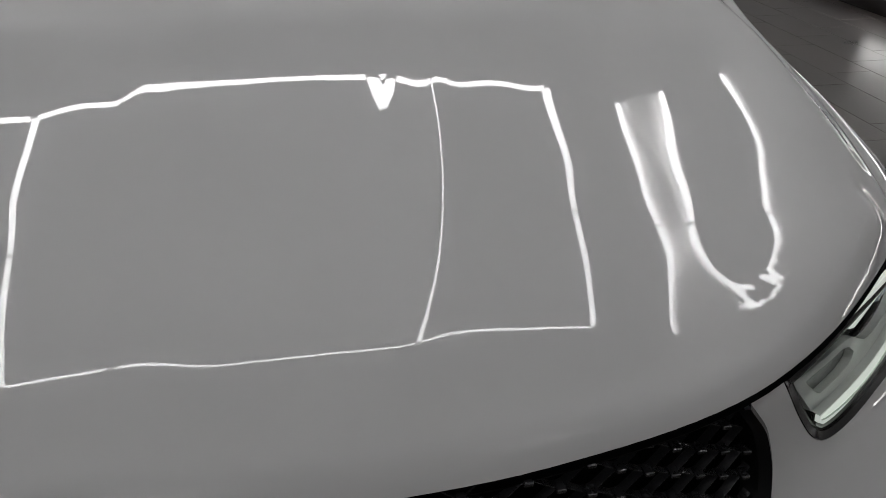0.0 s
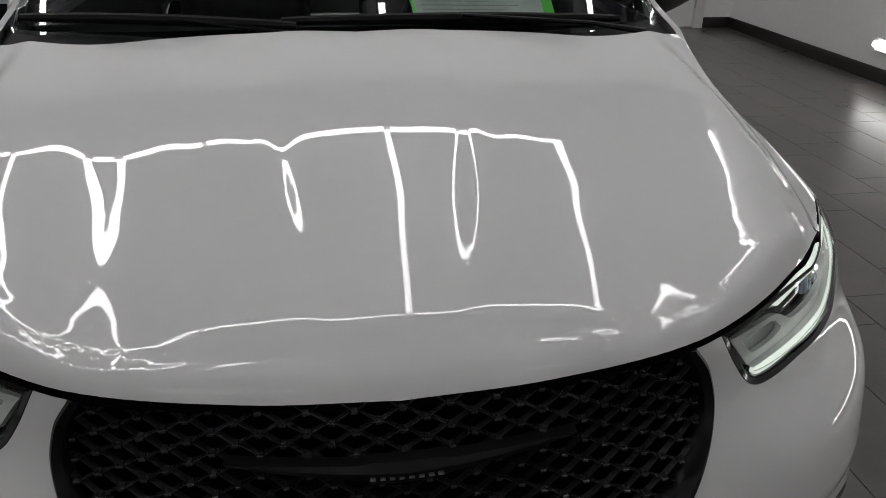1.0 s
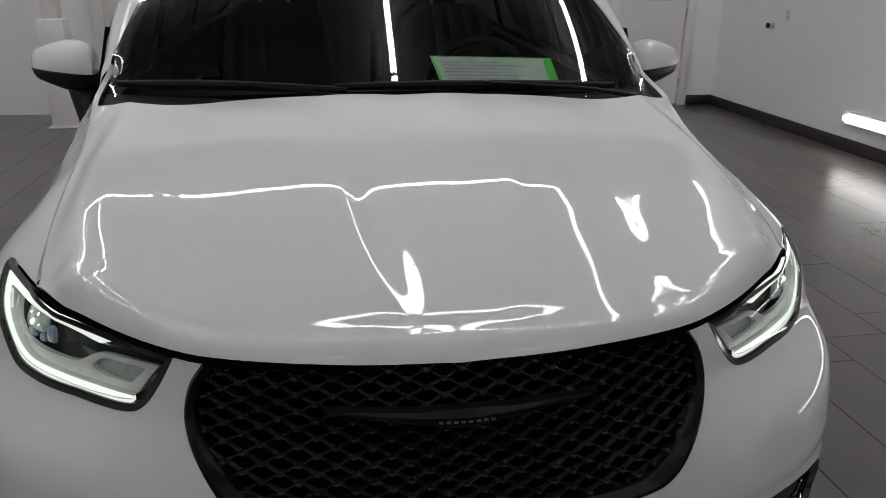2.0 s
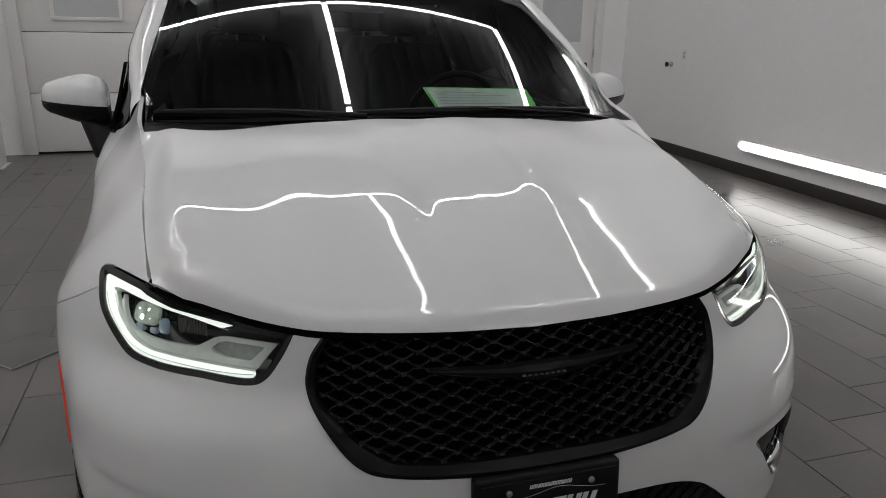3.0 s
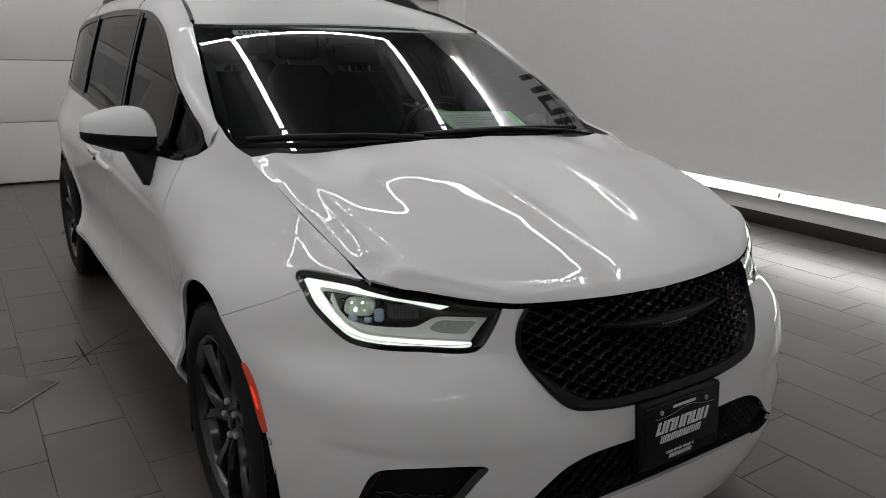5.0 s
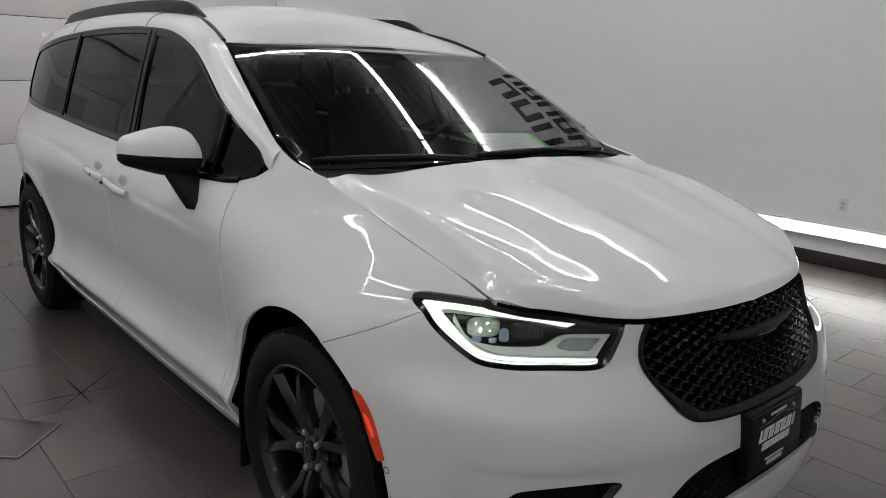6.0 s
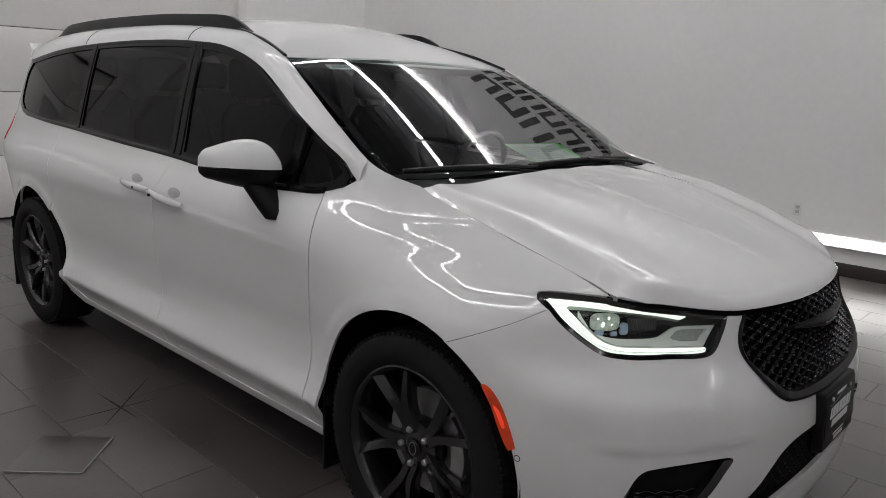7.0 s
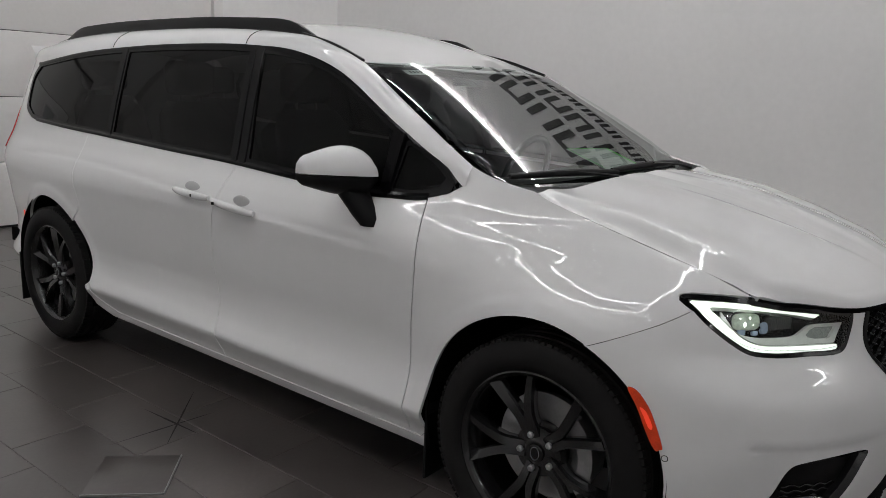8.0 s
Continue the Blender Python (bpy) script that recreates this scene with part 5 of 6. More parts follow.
# door mirrors
cap_height = table((0, 0.05, 0.18, 0.36, 0.54, 0.70, 0.86, 0.96, 1.0), (0.34, 0.52, 0.68, 0.84, 0.96, 1.0, 0.94, 0.80, 0.64))
cap_depth = table((0, 0.06, 0.2, 0.45, 0.7, 0.9, 1.0), (0.20, 0.42, 0.66, 0.90, 1.0, 0.96, 0.86))
for s in (-1, 1):
    mi = thing("door_mirror", (0, 0, 0), "", "")
    mi.parent = van
    tagged(mi, "door mirror with a white cap over a black shell")
    # cap and shell: sections across the width, from the outer tip to the arm
    cap_rows, shell_rows = [], []
    N = 22
    for t in np.linspace(0, 1, 21):
        x = -1.140 + 0.225 * t
        e = float(cap_height(t))
        hz = 0.088 * e
        dy = 0.088 * float(cap_depth(t))
        zc = 1.166 - 0.010 * t
        yc = 0.85 - 0.085 * t
        cap_rows.append([(x, yc - dy * math.cos(a) * (1 if math.cos(a) > 0 else 0.35), zc + hz * math.sin(a) * 1.12) for a in np.linspace(0, math.pi, N)])
        lo = 0.064 + 0.008 * t
        shell_rows.append([(x, yc - dy * math.cos(a) * (0.985 if math.cos(a) > 0 else 0.34), zc - 0.002 - lo * max(e, 0.24) * math.sin(a)) for a in np.linspace(0, math.pi, N)])
    bm = bmesh.new()
    loft(bm, cap_rows)
    if s > 0:
        flip_x(bm)
    part("mirror_cap", bm, paint, mi, "glossy white cap", True, 60)
    bm = bmesh.new()
    loft(bm, shell_rows)
    if s > 0:
        flip_x(bm)
    part("mirror_shell", bm, black_plastic, mi, "black lower shell", True, 60)
    bm = bmesh.new()
    tube(bm, [Vector((c[0][0], c[0][1] - 0.0015, c[0][2] - 0.001)) for c in cap_rows], 0.0022, 6)
    if s > 0:
        flip_x(bm)
    part("cap_seam", bm, black_gloss, mi)
    bm = bmesh.new()
    rows = []
    for t in np.linspace(0, 1, 9):
        c = Vector((-0.957 + 0.03 * t, 0.785 - 0.085 * t, 1.115 - 0.127 * t))
        rx, ry = 0.066 - 0.020 * t, 0.064 - 0.008 * t - 0.012 * max(0, t - 0.8) / 0.2
        rows.append([(c.x + rx * math.cos(a), c.y + ry * math.sin(a), c.z + 0.012 * math.sin(a) * (1 - t)) for a in np.linspace(0, 2 * math.pi, 14, endpoint=False)])
    loft(bm, rows)
    if s > 0:
        flip_x(bm)
    part("mirror_arm", bm, black_plastic, mi, "black folding arm", True, 60)
    bm = bmesh.new()
    bmesh.ops.create_uvsphere(bm, u_segments=24, v_segments=12, radius=1, matrix=Matrix.Translation((-1.02, 0.842, 1.163)) @ Matrix.Diagonal((0.085, 0.008, 0.052, 1)))
    if s > 0:
        flip_x(bm)
    part("mirror_glass", bm, chrome, mi, "mirror glass")
    # door handles: grey oval for the cup's shade, grip and the end piece with a black key spot
    for y0, y1, z in ((1.285, 1.565, 0.962), (1.585, 1.835, 0.982)):
        h = thing("door_handle", (0, 0, 0), "", "")
        h.parent = van
        tagged(h, "white pull handle in a shallow cup")
        pts = []
        for t in np.linspace(0, 1, 15):
            y = y0 + (y1 - y0) * t
            z_ = z + (0.024 if y0 < 1.5 else 0.012) * (t - 0.5) + 0.002
            w = float(half_width(np.array([y]), np.array([z_]))[0])
            off = 0.012 + 0.022 * math.sin(math.pi * min(1, max(0, t * 0.95 + 0.02))) ** 0.5
            pts.append(Vector((-(w + off), y, z_)))
        bm = bmesh.new()
        tube(bm, pts, [0.007 + 0.0065 * math.sin(math.pi * t) ** 0.4 for t in np.linspace(0.02, 0.98, 15)], 12, True, 1.25)
        if s > 0:
            flip_x(bm)
        part("grip", bm, paint, h)
        yc = (y0 * 0.62 + y1 * 0.38) if y0 < 1.5 else (y0 * 0.40 + y1 * 0.60)
        w = float(half_width(np.array([yc]), np.array([z + 0.02]))[0])
        bm = bmesh.new()
        bmesh.ops.create_uvsphere(bm, u_segments=24, v_segments=10, radius=1, matrix=Matrix.Translation((-(w - 0.004), yc, z + 0.016)) @ Matrix.Diagonal((0.007, 0.060, 0.034, 1)))
        if s > 0:
            flip_x(bm)
        part("cup", bm, shade_and_print_grey, h, "grey oval painted as the shade in the cup behind the grip")
        yk = y1 - 0.05 if y0 < 1.5 else y0 + 0.085
        w = float(half_width(np.array([yk]), np.array([z]))[0])
        bm = bmesh.new()
        box(bm, -(w + 0.0485), -(w + 0.03), yk - 0.004, yk + 0.004, z + (0.006 if y0 < 1.5 else 0) - 0.006, z + (0.006 if y0 < 1.5 else 0) + 0.006, 0.002)
        if s > 0:
            flip_x(bm)
        part("key_spot", bm, black_plastic, h)
    # roof rail: a long black bar on two feet
    rr = thing("roof_rail", (0, 0, 0), "", "")
    rr.parent = van
    tagged(rr, "long satin black roof rail")
    bm = bmesh.new()
    rows = []
    for t in np.linspace(0, 1, 40):
        y = 1.36 + 2.14 * t
        x = 0.592 - 0.02 * t + 0.01 * math.sin(math.pi * t)
        zr = float(roof_edge_z(y))
        f = min(1.0, t / 0.10, (1 - t) / 0.10)
        f = math.sin(f * math.pi / 2)
        zb, zt = zr - 0.004, zr + 0.006 + 0.046 * f
        zb2 = zb + (0.004 * max(0.0, min(1, (min(t, 1 - t) - 0.12) / 0.05)))
        rows.append([(-(x - 0.017), y, zb2), (-(x + 0.019), y, zb2), (-(x + 0.017), y, zb2 + (zt - zb2) * 0.6), (-(x + 0.008), y, zt), (-(x - 0.008), y, zt), (-(x - 0.015), y, zb2 + (zt - zb2) * 0.6)])
    loft(bm, rows)
    if s > 0:
        flip_x(bm)
    part("rail", bm, black_satin, rr, "", True, 30)
    # black ditch line between the roof and its side
    bm = bmesh.new()
    pts = [(-p[0] * 1.0, p[1], p[2] + 0.004) for p in curve(ditch[5:8], 8)]
    tube(bm, pts, 0.009, 6)
    if s > 0:
        flip_x(bm)
    part("roof_ditch", bm, black_satin, van, "black roof ditch strip" if s < 0 else "")
    bm = bmesh.new()
    pts = [(-p[0], p[1], p[2] + 0.002) for p in curve(ditch[8:], 8)]
    tube(bm, pts, 0.006, 6)
    if s > 0:
        flip_x(bm)
    part("roof_ditch", bm, black_satin, van)
    # belt moulding and pillar covers
    bm = bmesh.new()
    rows = []
    for y in np.linspace(0.50, 3.42, 80):
        z = float(dlo_low(y))
        w = float(half_width(np.array([y]), np.array([z]))[0] + lead(np.array([y]), np.array([z]))[0])
        rows.append([(-(w + 0.000), y, z - 0.008), (-(w + 0.006), y, z - 0.003), (-(w + 0.005), y, z + 0.008), (-(w - 0.006), y, z + 0.018), (-(w - 0.012), y, z - 0.004)])
    loft(bm, rows)
    if s > 0:
        flip_x(bm)
    part("belt_moulding", bm, window_trim, van, "satin black belt moulding" if s < 0 else "", True, 40)
    bm = bmesh.new()
    rows = []
    for y in np.linspace(0.42, 3.60, 110):
        z = float(dlo_top(y))
        w = float(half_width(np.array([y]), np.array([z]))[0] + lead(np.array([y]), np.array([z]))[0])
        rows.append([(-(w + 0.002), y, z + 0.004), (-(w + 0.008), y, z - 0.004), (-(w + 0.008), y, z - 0.016), (-(w - 0.004), y, z - 0.026), (-(w - 0.014), y, z)])
    loft(bm, rows)
    if s > 0:
        flip_x(bm)
    part("window_moulding", bm, window_trim, van, "", True, 40)
    # upright bars between the panes
    for yl, yh in ((0.665, 0.648), (1.493, 1.540), (2.540, 2.565)):
        wd = 0.012 if yl < 1 else 0.02
        for dy in ((0,) if yl < 1 else (-0.027, 0.028) if yl < 2 else (0,)):
            bm = bmesh.new()
            rows = []
            for t in np.linspace(0, 1, 12):
                y = yl + (yh - yl) * t + dy
                z = float(dlo_low(y)) * (1 - t) + float(dlo_top(y)) * t
                w = float(half_width(np.array([y]), np.array([z]))[0])
                rows.append([(-(w - 0.004), y - wd, z), (-(w + 0.006), y - wd * 0.8, z), (-(w + 0.006), y + wd * 0.8, z), (-(w - 0.004), y + wd, z)])
            loft(bm, rows)
            if s > 0:
                flip_x(bm)
            part("pillar_cover", bm, window_trim, van, "gloss black pillar cover" if s < 0 and yl > 1 and dy <= 0 else "", True, 40)
    # tail lamp round the rear corner
    tl = [(u - YS, z) for u, z in curve([(3.86, 1.02), (4.10, 1.00), (4.14, 1.08), (4.06, 1.22), (3.98, 1.30), (3.92, 1.18)], 5, True)]
    panel("tail_lamp", tl, belt, red_lens, van, "glossy red tail lamp" if s < 0 else "", step=0.03, gap=0, depth=0.01, side=s, lift=0.006)
    rm = [(u - YS, z) for u, z in curve([(3.545, 0.48), (3.585, 0.49), (3.59, 0.62), (3.565, 0.66), (3.545, 0.60)], 4, True)]
    panel("rear_marker", rm, belt, red_lit, van, "small red rear side marker" if s < 0 else "", step=0.02, gap=0, depth=0.01, side=s, lift=0.004)

# tailgate with its glass, and the rear bumper below it
rear_y = table((0.25, 0.35, 0.75, 1.05, 1.25, 1.40, 1.50, 1.56, 1.62), (4.15, 4.165, 4.165, 4.115, 3.995, 3.925, 3.875, 3.86, 3.90))


def rear_w(z):
    return float(half_width(np.array([float(rear_y(min(z, 1.5)))]), np.array([min(z, 1.5)]))[0]) + 0.012


def rear_at(t, z, out=0.0):
    """The van's closed rear: t runs across it from -1 to 1."""
    return (t * rear_w(z), float(rear_y(z)) + 0.05 * (1 - abs(t) ** 2.2) + out, z)


sheet("tailgate", lambda u, v: rear_at(2 * u - 1, 0.56 + 1.06 * v), 24, 40, paint, van, "glossy white tailgate", thick=0.008)
sheet("rear_bumper", lambda u, v: rear_at(2 * u - 1, 0.25 + 0.30 * v, 0.03 * math.sin(math.pi * min(1, v + 0.25))), 24, 12, paint, van, "glossy white rear bumper", thick=0.012)
sheet("rear_window", lambda u, v: rear_at((2 * u - 1) * 0.86, 1.13 + 0.37 * v, 0.006), 24, 14, black_gloss, van, "dark rear window", thick=0.006)
bm = bmesh.new()
tube(bm, [rear_at(t, 1.565, 0.05) for t in np.linspace(-0.92, 0.92, 20)], 0.020, 8, True, 0.6)
part("roof_spoiler", bm, paint, van)

# ---- windscreen trim, wipers, cowl ----
def screen_band(u0, u1, v0, v1, nu, nv, name, label=""):
    def f(a, b):
        p = screen_cut(u0 + (u1 - u0) * a, v0 + (v1 - v0) * b)
        return (p[0], p[1] + 0.0035, p[2] - 0.006)
    return sheet(name, f, nu, nv, black_gloss, van, label)


screen_band(0, 1, 0.968, 1.0, 40, 3, "frit_band", "black ceramic band round the windshield")
screen_band(0, 1, 0.0, 0.05, 40, 3, "frit_band")
screen_band(0, 0.022, 0.05, 0.955, 3, 20, "frit_band")
screen_band(0.978, 1, 0.05, 0.955, 3, 20, "frit_band")
# cowl panel between hood and glass
bm = bmesh.new()
rows = []
for x in np.linspace(-0.77, 0.77, 41):
    a = abs(x)
    y0 = 0.125 + 0.028 * (a / 0.77) ** 2 + 0.01
    z0 = float(bonnet(np.array([x]), np.array([min(y0, 0.15)]))[0][2]) - 0.022
    y1 = 0.17 + 0.10 * (a / 0.8) ** 3.2
    rows.append([bm.verts.new((x, y0 - 0.05, z0 - 0.02)), bm.verts.new((x, y0, z0)), bm.verts.new((x, y1 + 0.02, 1.150 + 0.012 * (a / 0.8) ** 2)), bm.verts.new((x, y1 + 0.06, 1.14))])
for a, b in zip(rows, rows[1:]):
    for i in range(3):
        bm.faces.new((a[i], a[i + 1], b[i + 1], b[i]))
part("cowl_panel", bm, black_plastic, van, "black plastic cowl panel below the windshield")


def wiper(pivot, elbow, tip, tail):
    """An arm from its pivot to the blade, and the long blade with its rubber."""
    w = thing("wiper", (0, 0, 0), "", "")
    w.parent = van
    tagged(w, "black wiper resting on the windshield")
    bm = bmesh.new()
    tube(bm, [pivot, Vector(pivot).lerp(Vector(elbow), 0.3) + Vector((0, 0, 0.012)), Vector(elbow) + Vector((0, 0, 0.012))], [0.015, 0.010, 0.007], 8, True, 0.6)
    part("wiper_arm", bm, black_satin, w)
    bm = bmesh.new()
    A, B = Vector(tail), Vector(tip)
    pts = [A.lerp(B, t) + Vector((0, -0.01 * math.sin(math.pi * t), 0.004 + 0.006 * math.sin(math.pi * t))) for t in np.linspace(0, 1, 14)]
    tube(bm, pts, [0.005 + 0.005 * math.sin(math.pi * t) ** 0.5 for t in np.linspace(0.03, 0.97, 14)], 8, True, 1.3)
    part("blade", bm, black_plastic, w)
    return w


def on_screen(x, v, off=0.012):
    u = 0.5 + 0.5 * x
    p = screen(u, v)
    return (p[0], p[1] - off * 0.5, p[2] + off)


wiper((0.70, 0.19, 1.150), on_screen(0.30, 0.045), on_screen(-0.20, 0.040), on_screen(0.80, 0.035))
wiper((-0.05, 0.145, 1.142), on_screen(-0.50, 0.05), on_screen(-0.92, 0.055), on_screen(-0.16, 0.022))

# ---- inside of the van ----
cabin = thing("cabin", (0, 0, 0), "", "")
cabin.parent = van
tagged(cabin, "dark cabin with cloth seats behind the glass")
sheet("headliner", lambda u, v: (lambda p: (p[0] * 0.98, p[1] + 0.03, p[2] - 0.03))(roof_fn(u, v)), 12, 14, headliner, cabin)
for s in (-1, 1):
    panel("door_lining", [(0.56, 0.42), (2.60, 0.42), (2.70, 0.85), (3.48, 0.85), (3.56, 0.5), (3.7, 0.5), (3.7, 1.19), (2.6, 1.155), (1.5, 1.115), (0.65, 1.08), (0.56, 1.09)], flank, headliner, cabin, step=0.08, gap=0, depth=0, side=s, lift=-0.035)
bm = bmesh.new()
rows = []
for x in np.linspace(-0.76, 0.76, 31):
    h = 0.02 * math.exp(-((x - 0.38) / 0.16) ** 2)
    rows.append([(x, 0.20, 1.125), (x, 0.40, 1.128), (x, 0.62, 1.118 + h), (x, 0.74, 1.085 + h), (x, 0.80, 0.98), (x, 0.74, 0.75), (x, 0.20, 0.75)])
loft(bm, rows)
part("dashboard", bm, black_plastic, cabin, "black moulded dashboard", True, 50)
bm = bmesh.new()
box(bm, -0.82, 0.82, 0.4, 3.9, 0.42, 0.5)
part("cabin_floor", bm, dark_void, cabin)
bm = bmesh.new()
tub = [(0.38 + 0.19 * math.cos(a), 0.90 - 0.19 * math.sin(a) * 0.35, 1.06 + 0.19 * math.sin(a)) for a in np.linspace(0, 2 * math.pi, 33)]
tube(bm, tub, 0.016, 8, False)
box(bm, 0.21, 0.55, 0.885, 0.915, 1.035, 1.075, 0.01)
part("steering_wheel", bm, black_satin, cabin, "black steering wheel")


def seat(x, y):
    st = thing("seat", (x, y, 0.5), "", "")
    st.parent = van
    tagged(st, "dark cloth seat with a headrest")
    bm = bmesh.new()
    box(bm, -0.25, 0.25, -0.28, 0.25, 0.1, 0.3, 0.07, None, 4)
    part("cushion", bm, cloth, st)
    bm = bmesh.new()
    rows = []
    for t in np.linspace(0, 1, 10):
        z = 0.22 + 0.62 * t
        yy = 0.22 + 0.16 * t
        w = 0.25 - 0.05 * t ** 2 - (0.05 if t > 0.95 else 0)
        th = 0.075 - 0.025 * t
        rows.append([(w * math.copysign(abs(math.cos(a)) ** 0.5, math.cos(a)), yy + th * math.copysign(abs(math.sin(a)) ** 0.7, math.sin(a)), z) for a in np.linspace(0, 2 * math.pi, 20, endpoint=False)])
    loft(bm, rows)
    part("backrest", bm, cloth, st, "", True, 60)
    bm = bmesh.new()
    box(bm, -0.14, 0.14, 0.36, 0.46, 0.87, 1.05, 0.045, None, 4)
    part("headrest", bm, cloth, st)
    for sx in (-0.06, 0.06):
        bm = bmesh.new()
        tube(bm, [(sx, 0.40, 0.80), (sx, 0.41, 0.89)], 0.007, 8)
        part("headrest_post", bm, steel, st)
    return st


st = seat(-0.38, 1.25)
for x, y in ((0.38, 1.25), (-0.40, 2.15), (0.40, 2.15), (-0.40, 3.05), (0.40, 3.05)):
    copy_thing(st, pose(x, y, 0.5))
bm = bmesh.new()
box(bm, -0.12, 0.12, 0.98, 1.01, 1.475, 1.535, 0.02)
part("inner_mirror", bm, black_plastic, cabin, "black inner mirror")
# papers behind the glass: a printed card with a green edge, and a number slip without its digits
cd = thing("price_card", (0, 0, 0), "printed card with a bright green edge on the dashboard", "card")
pts = [(0.16, 0.36, 1.155), (0.53, 0.36, 1.150), (0.55, 0.55, 1.215), (0.15, 0.55, 1.225)]
bm = bmesh.new()
vs = [bm.verts.new(p) for p in pts] + [bm.verts.new((p[0], p[1] + 0.002, p[2] - 0.002)) for p in pts]
for f in ((0, 1, 2, 3), (7, 6, 5, 4), (0, 4, 5, 1), (1, 5, 6, 2), (2, 6, 7, 3), (3, 7, 4, 0)):
    bm.faces.new([vs[i] for i in f])
part("sheet", bm, paper, cd, "", smooth=False)
bm = bmesh.new()
for a, b, w in ((1, 2, 0.03), (2, 3, 0.01), (3, 0, 0.008)):
    p, q = Vector(pts[a]), Vector(pts[b])
    c = sum((Vector(x) for x in pts), Vector()) / 4
    up = Vector((0, -0.001, 0.0025))
    k = w / 0.2
    bm.faces.new([bm.verts.new(v + up) for v in (p, q, q.lerp(c, k), p.lerp(c, k))])
part("green_edge", bm, green_paper, cd, "bright green edge", smooth=False)
for i in range(7):
    t = 0.12 + i * 0.11
    a, b = Vector(pts[0]).lerp(Vector(pts[3]), t), Vector(pts[1]).lerp(Vector(pts[2]), t)
    up = Vector((0, -0.001, 0.003))
    a2, b2 = a.lerp(b, 0.07), a.lerp(b, 0.55 + 0.3 * ((i * 7) % 3) / 3)
    n = (Vector(pts[3]) - Vector(pts[0])).normalized() * 0.006
    bm = bmesh.new()
    bm.faces.new([bm.verts.new(v + up) for v in (a2, b2, b2 + n, a2 + n)])
    part("print_bar", bm, shade_and_print_grey, cd, smooth=False)
sl = thing("number_slip", (0, 0, 0), "pale paper slip stuck inside the windshield top", "label")
u0, u1 = 0.5 - 0.5 * 0.80, 0.5 - 0.5 * 0.60
bm = bmesh.new()
q = [screen(u, v) for u, v in ((u0, 0.895), (u1, 0.895), (u1, 0.945), (u0, 0.945))]
bm.faces.new([bm.verts.new((p[0], p[1] + 0.004, p[2] - 0.007)) for p in q])
part("slip", bm, paper, sl, "", smooth=False)
for i in range(6):
    a = u0 + (u1 - u0) * (0.14 + 0.125 * i)
    b = a + (u1 - u0) * 0.07
    bm = bmesh.new()
    bm.faces.new([bm.verts.new((p[0], p[1] + 0.003, p[2] - 0.0055)) for p in (screen(a, 0.907), screen(b, 0.907), screen(b, 0.933), screen(a, 0.933))])
    part("print_bar", bm, sign_black, sl, smooth=False)

# ---- floor tiles: 0.30 x 0.60 m, each row shifted by a third ----
tile_mat = bpy.data.materials.new("grey_porcelain_tile")
tile_mat.use_nodes = True
nt = tile_mat.node_tree
b = nt.nodes["Principled BSDF"]
b.inputs["Specular IOR Level"].default_value = 0.75
b.inputs["Coat Weight"].default_value = 0.35
b.inputs["Coat Roughness"].default_value = 0.22
oi = nt.nodes.new("ShaderNodeObjectInfo")
geo = nt.nodes.new("ShaderNodeNewGeometry")
rnd = nt.nodes.new("ShaderNodeMath")
rnd.operation = "ADD"
nt.links.new(oi.outputs["Random"], rnd.inputs[0])
nt.links.new(geo.outputs["Random Per Island"], rnd.inputs[1])
fra = nt.nodes.new("ShaderNodeMath")
fra.operation = "FRACT"
nt.links.new(rnd.outputs[0], fra.inputs[0])
n1 = nt.nodes.new("ShaderNodeTexNoise")
n1.inputs["Scale"].default_value = 1.7
n1.inputs["Detail"].default_value = 9
n2 = nt.nodes.new("ShaderNodeTexNoise")
n2.inputs["Scale"].default_value = 55
n2.inputs["Detail"].default_value = 5
for n in (n1, n2):
    nt.links.new(geo.outputs["Position"], n.inputs["Vector"])
s1 = nt.nodes.new("ShaderNodeMapRange")
s1.inputs["To Min"].default_value = 0.86
s1.inputs["To Max"].default_value = 1.14
nt.links.new(fra.outputs[0], s1.inputs["Value"])
s2 = nt.nodes.new("ShaderNodeMapRange")
s2.inputs["From Min"].default_value = 0.3
s2.inputs["From Max"].default_value = 0.7
s2.inputs["To Min"].default_value = 0.62
s2.inputs["To Max"].default_value = 1.28
nt.links.new(n1.outputs["Fac"], s2.inputs["Value"])
s3 = nt.nodes.new("ShaderNodeMapRange")
s3.inputs["From Min"].default_value = 0.3
s3.inputs["From Max"].default_value = 0.7
s3.inputs["To Min"].default_value = 0.93
s3.inputs["To Max"].default_value = 1.07
nt.links.new(n2.outputs["Fac"], s3.inputs["Value"])
m1 = nt.nodes.new("ShaderNodeMath")
m1.operation = "MULTIPLY"
m2 = nt.nodes.new("ShaderNodeMath")
m2.operation = "MULTIPLY"
nt.links.new(s1.outputs[0], m1.inputs[0])
nt.links.new(s2.outputs[0], m1.inputs[1])
nt.links.new(m1.outputs[0], m2.inputs[0])
nt.links.new(s3.outputs[0], m2.inputs[1])
vm = nt.nodes.new("ShaderNodeVectorMath")
vm.operation = "SCALE"
vm.inputs[0].default_value = (0.086, 0.074, 0.070)
nt.links.new(m2.outputs[0], vm.inputs["Scale"])
nt.links.new(vm.outputs["Vector"], b.inputs["Base Color"])
r1 = nt.nodes.new("ShaderNodeMapRange")
r1.inputs["From Min"].default_value = 0.3
r1.inputs["From Max"].default_value = 0.7
r1.inputs["To Min"].default_value = 0.27
r1.inputs["To Max"].default_value = 0.35
nt.links.new(n1.outputs["Fac"], r1.inputs["Value"])
nt.links.new(r1.outputs[0], b.inputs["Roughness"])
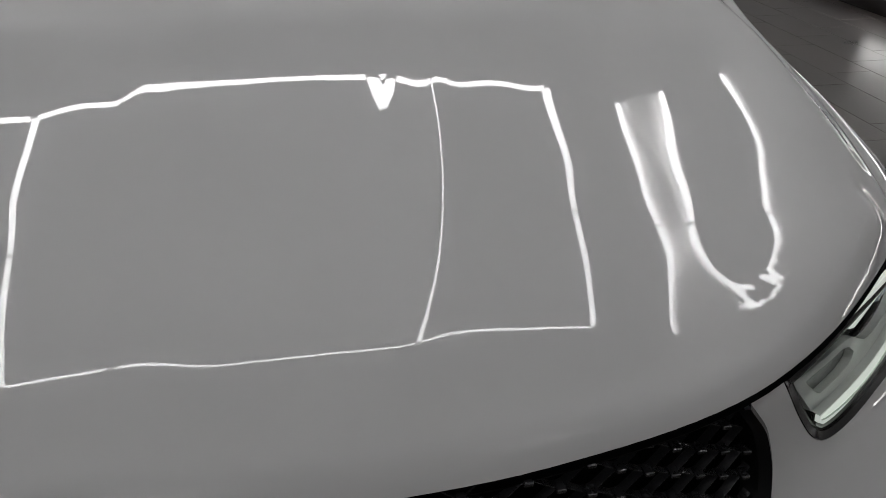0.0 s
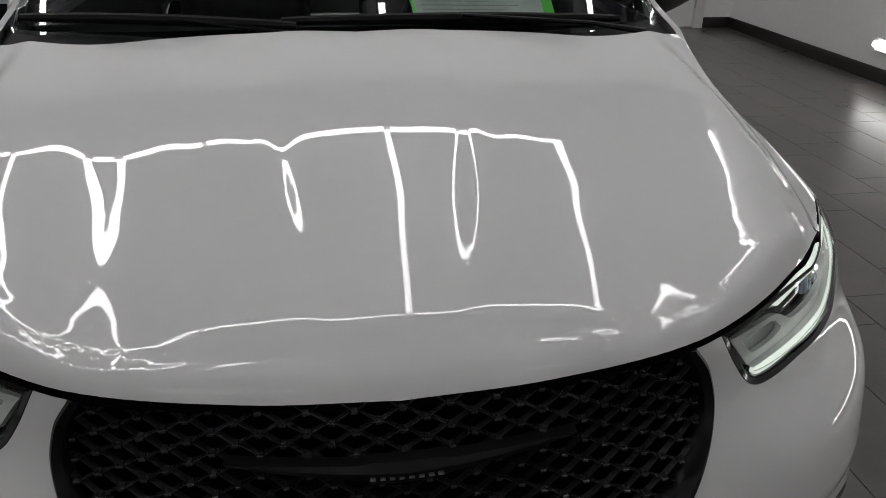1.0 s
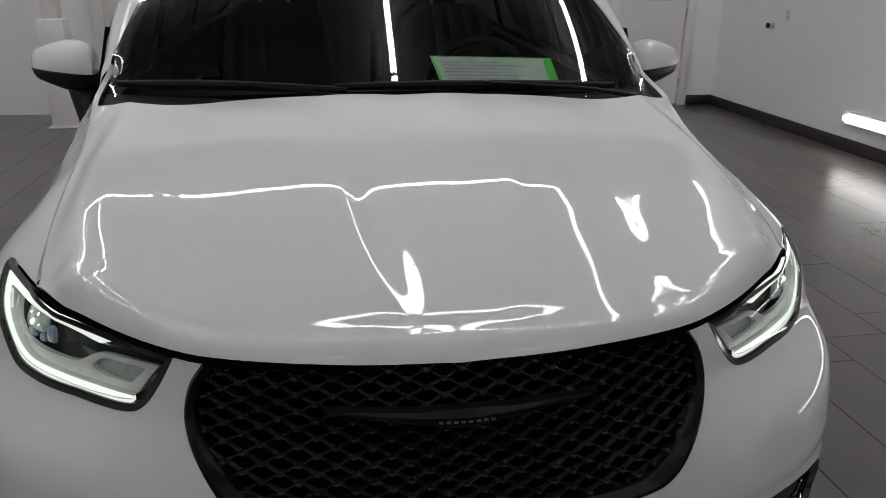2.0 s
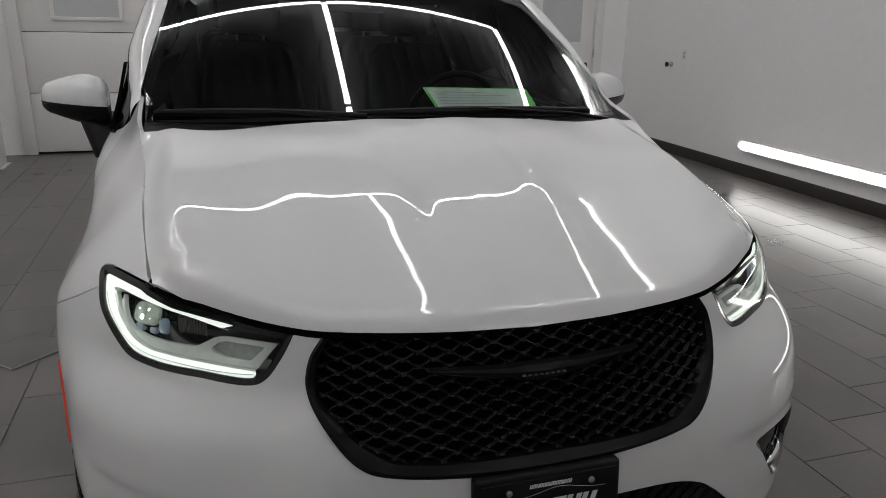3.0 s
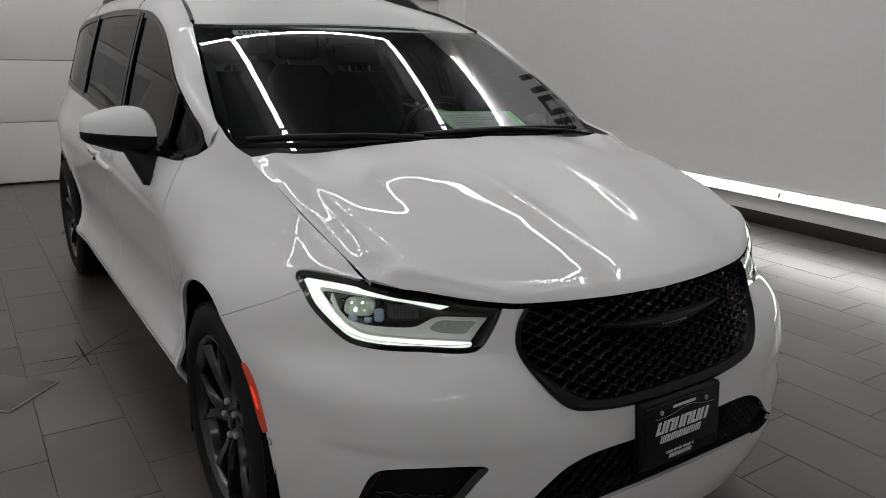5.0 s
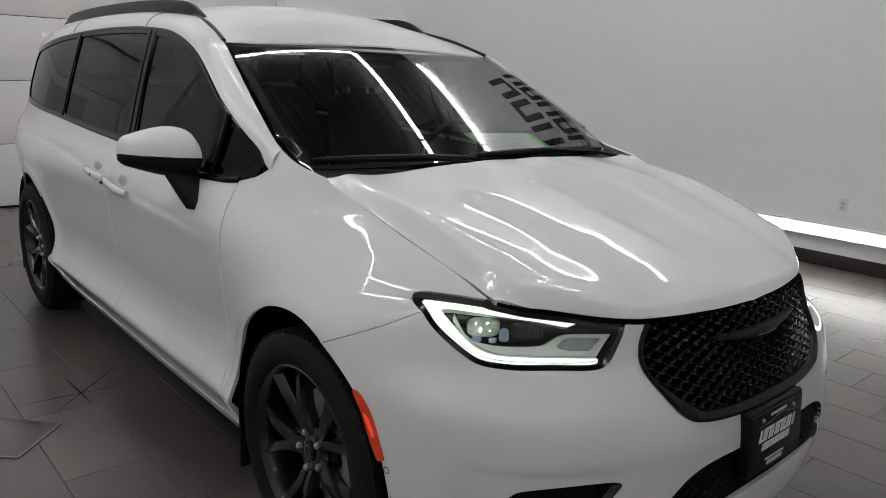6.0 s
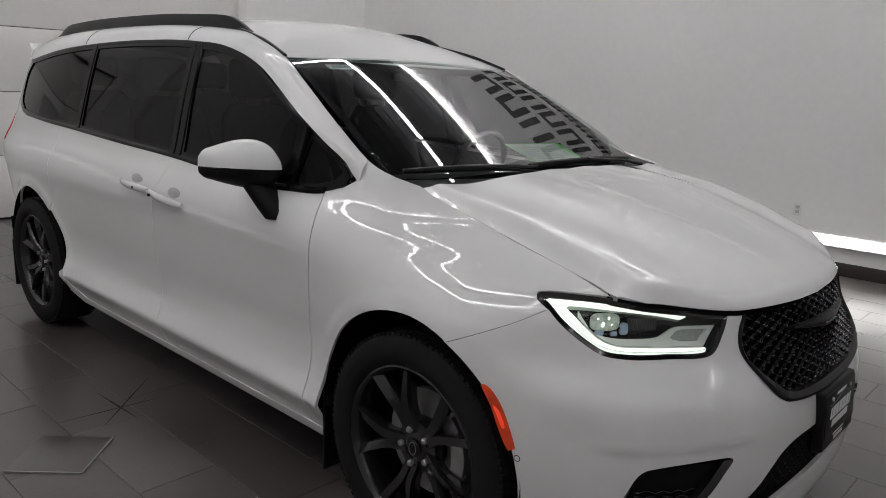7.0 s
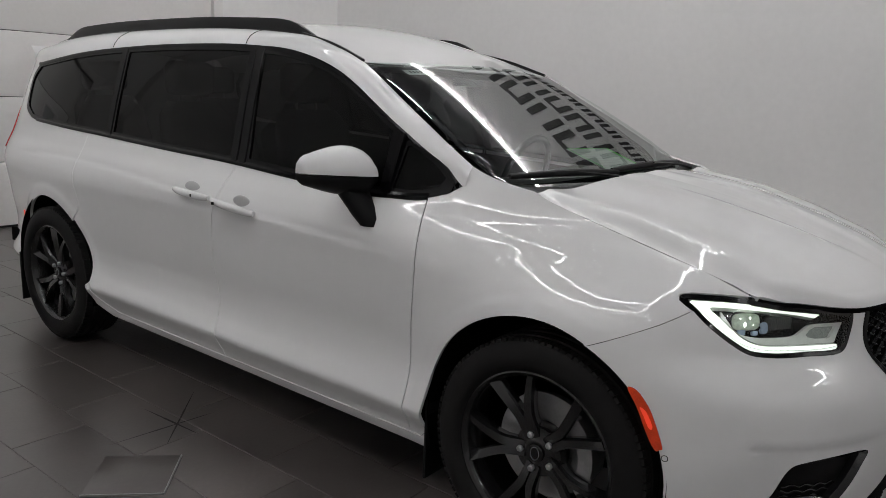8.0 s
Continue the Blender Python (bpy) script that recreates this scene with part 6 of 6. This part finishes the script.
bp = nt.nodes.new("ShaderNodeBump")
bp.inputs["Strength"].default_value = 0.12
bp.inputs["Distance"].default_value = 0.002
nt.links.new(n2.outputs["Fac"], bp.inputs["Height"])
nt.links.new(bp.outputs["Normal"], b.inputs["Normal"])


def tile_mesh(w, l):
    g, e = 0.0013, 0.0027
    ring0 = [(g, g, -0.004), (w - g, g, -0.004), (w - g, l - g, -0.004), (g, l - g, -0.004)]
    ring1 = [(g, g, -0.0012), (w - g, g, -0.0012), (w - g, l - g, -0.0012), (g, l - g, -0.0012)]
    ring2 = [(e, e, 0), (w - e, e, 0), (w - e, l - e, 0), (e, l - e, 0)]
    v = ring0 + ring1 + ring2
    f = [(8, 9, 10, 11)]
    for k in (0, 4):
        f += [(k + i, k + (i + 1) % 4, k + 4 + (i + 1) % 4, k + 4 + i) for i in range(4)]
    return v, f


TX, TY = 0.30, 0.60
tv, tf = tile_mesh(TX, TY)
tm = bpy.data.meshes.new("tile")
tm.from_pydata(tv, [], tf)
tm.materials.append(tile_mat)
near, rest_v, rest_f = [], [], []
for i in range(-21, 12):
    x = 1.025 + TX * i
    off = (-0.485 + 0.2 * i) % TY
    for k in range(-12, 12):
        y = off + TY * k
        if x < XL or x + TX > XR + 0.2 or y + TY < YF or y > YB:
            continue
        # the stretches that the camera passes: beside the van and in front of it
        if (-3.05 < x < -0.8 and -0.9 < y < 4.6) or (0.7 < x < 4.3 and -1.4 < y < 3.7):
            near.append((x, y))
        else:
            b0 = len(rest_v)
            rest_v += [(a + x, c + y, d) for a, c, d in tv]
            rest_f += [tuple(q + b0 for q in f) for f in tf]
for x, y in near[:300]:
    t = new("tile", tm)
    t.location = (x, y, random.uniform(-0.0004, 0.0004))
    t.parent = floor
for x, y in near[300:]:
    b0 = len(rest_v)
    rest_v += [(a + x, c + y, d) for a, c, d in tv]
    rest_f += [tuple(q + b0 for q in f) for f in tf]
me = bpy.data.meshes.new("outer_tiles")
me.from_pydata(rest_v, [], rest_f)
ot = finish("outer_tiles", me, tile_mat, floor, "grey porcelain floor tiles further off", smooth=False)
tagged(ot, "", "", "", "stuff")

# square plate laid diagonally on the floor, and scratches beside it
pl = thing("floor_plate", (-1.465, 1.385, 0), "thin square grey plate laid diagonally on the floor", "floor plate")
bm = bmesh.new()
box(bm, -0.142, 0.142, -0.142, 0.142, 0.0005, 0.006, 0.0015, Matrix.Rotation(radians(45), 4, "Z"))
part("plate", bm, tile_mat, pl, "")
bm = bmesh.new()
box(bm, -0.144, 0.144, -0.145, -0.140, 0.0004, 0.0068, 0.0, Matrix.Rotation(radians(45), 4, "Z"))
box(bm, -0.145, -0.140, -0.14, 0.144, 0.0004, 0.0066, 0.0, Matrix.Rotation(radians(45), 4, "Z"))
part("edge_strip", bm, steel, pl, "pale metal edge strip")
scratch = mat("scuffed_black", (0.012, 0.011, 0.010), 0.8, var=0.4, scale=60)
sc_ = thing("floor_scuff", (-1.12, 1.64, 0), "dark star-shaped scuff mark scratched on the tiles", "scuff")
for a, b, w in (((-0.28, 0.03), (0.18, -0.01), 0.007), ((-0.13, -0.13), (0.25, 0.25), 0.006), ((0.01, -0.14), (-0.01, 0.24), 0.008)):
    a, b = Vector((*a, 0.0012)), Vector((*b, 0.0012))
    n = (b - a).cross(Vector((0, 0, 1))).normalized()
    bm = bmesh.new()
    prev = None
    for i in range(13):
        t = i / 12
        p = a.lerp(b, t)
        ww = 0.75 * w * math.sin(math.pi * t) * random.uniform(0.5, 1.1) + 0.0005
        row = [bm.verts.new(p + n * ww), bm.verts.new(p - n * ww)]
        if prev:
            bm.faces.new((prev[0], prev[1], row[1], row[0]))
        prev = row
    part("scratch", bm, scratch, sc_)
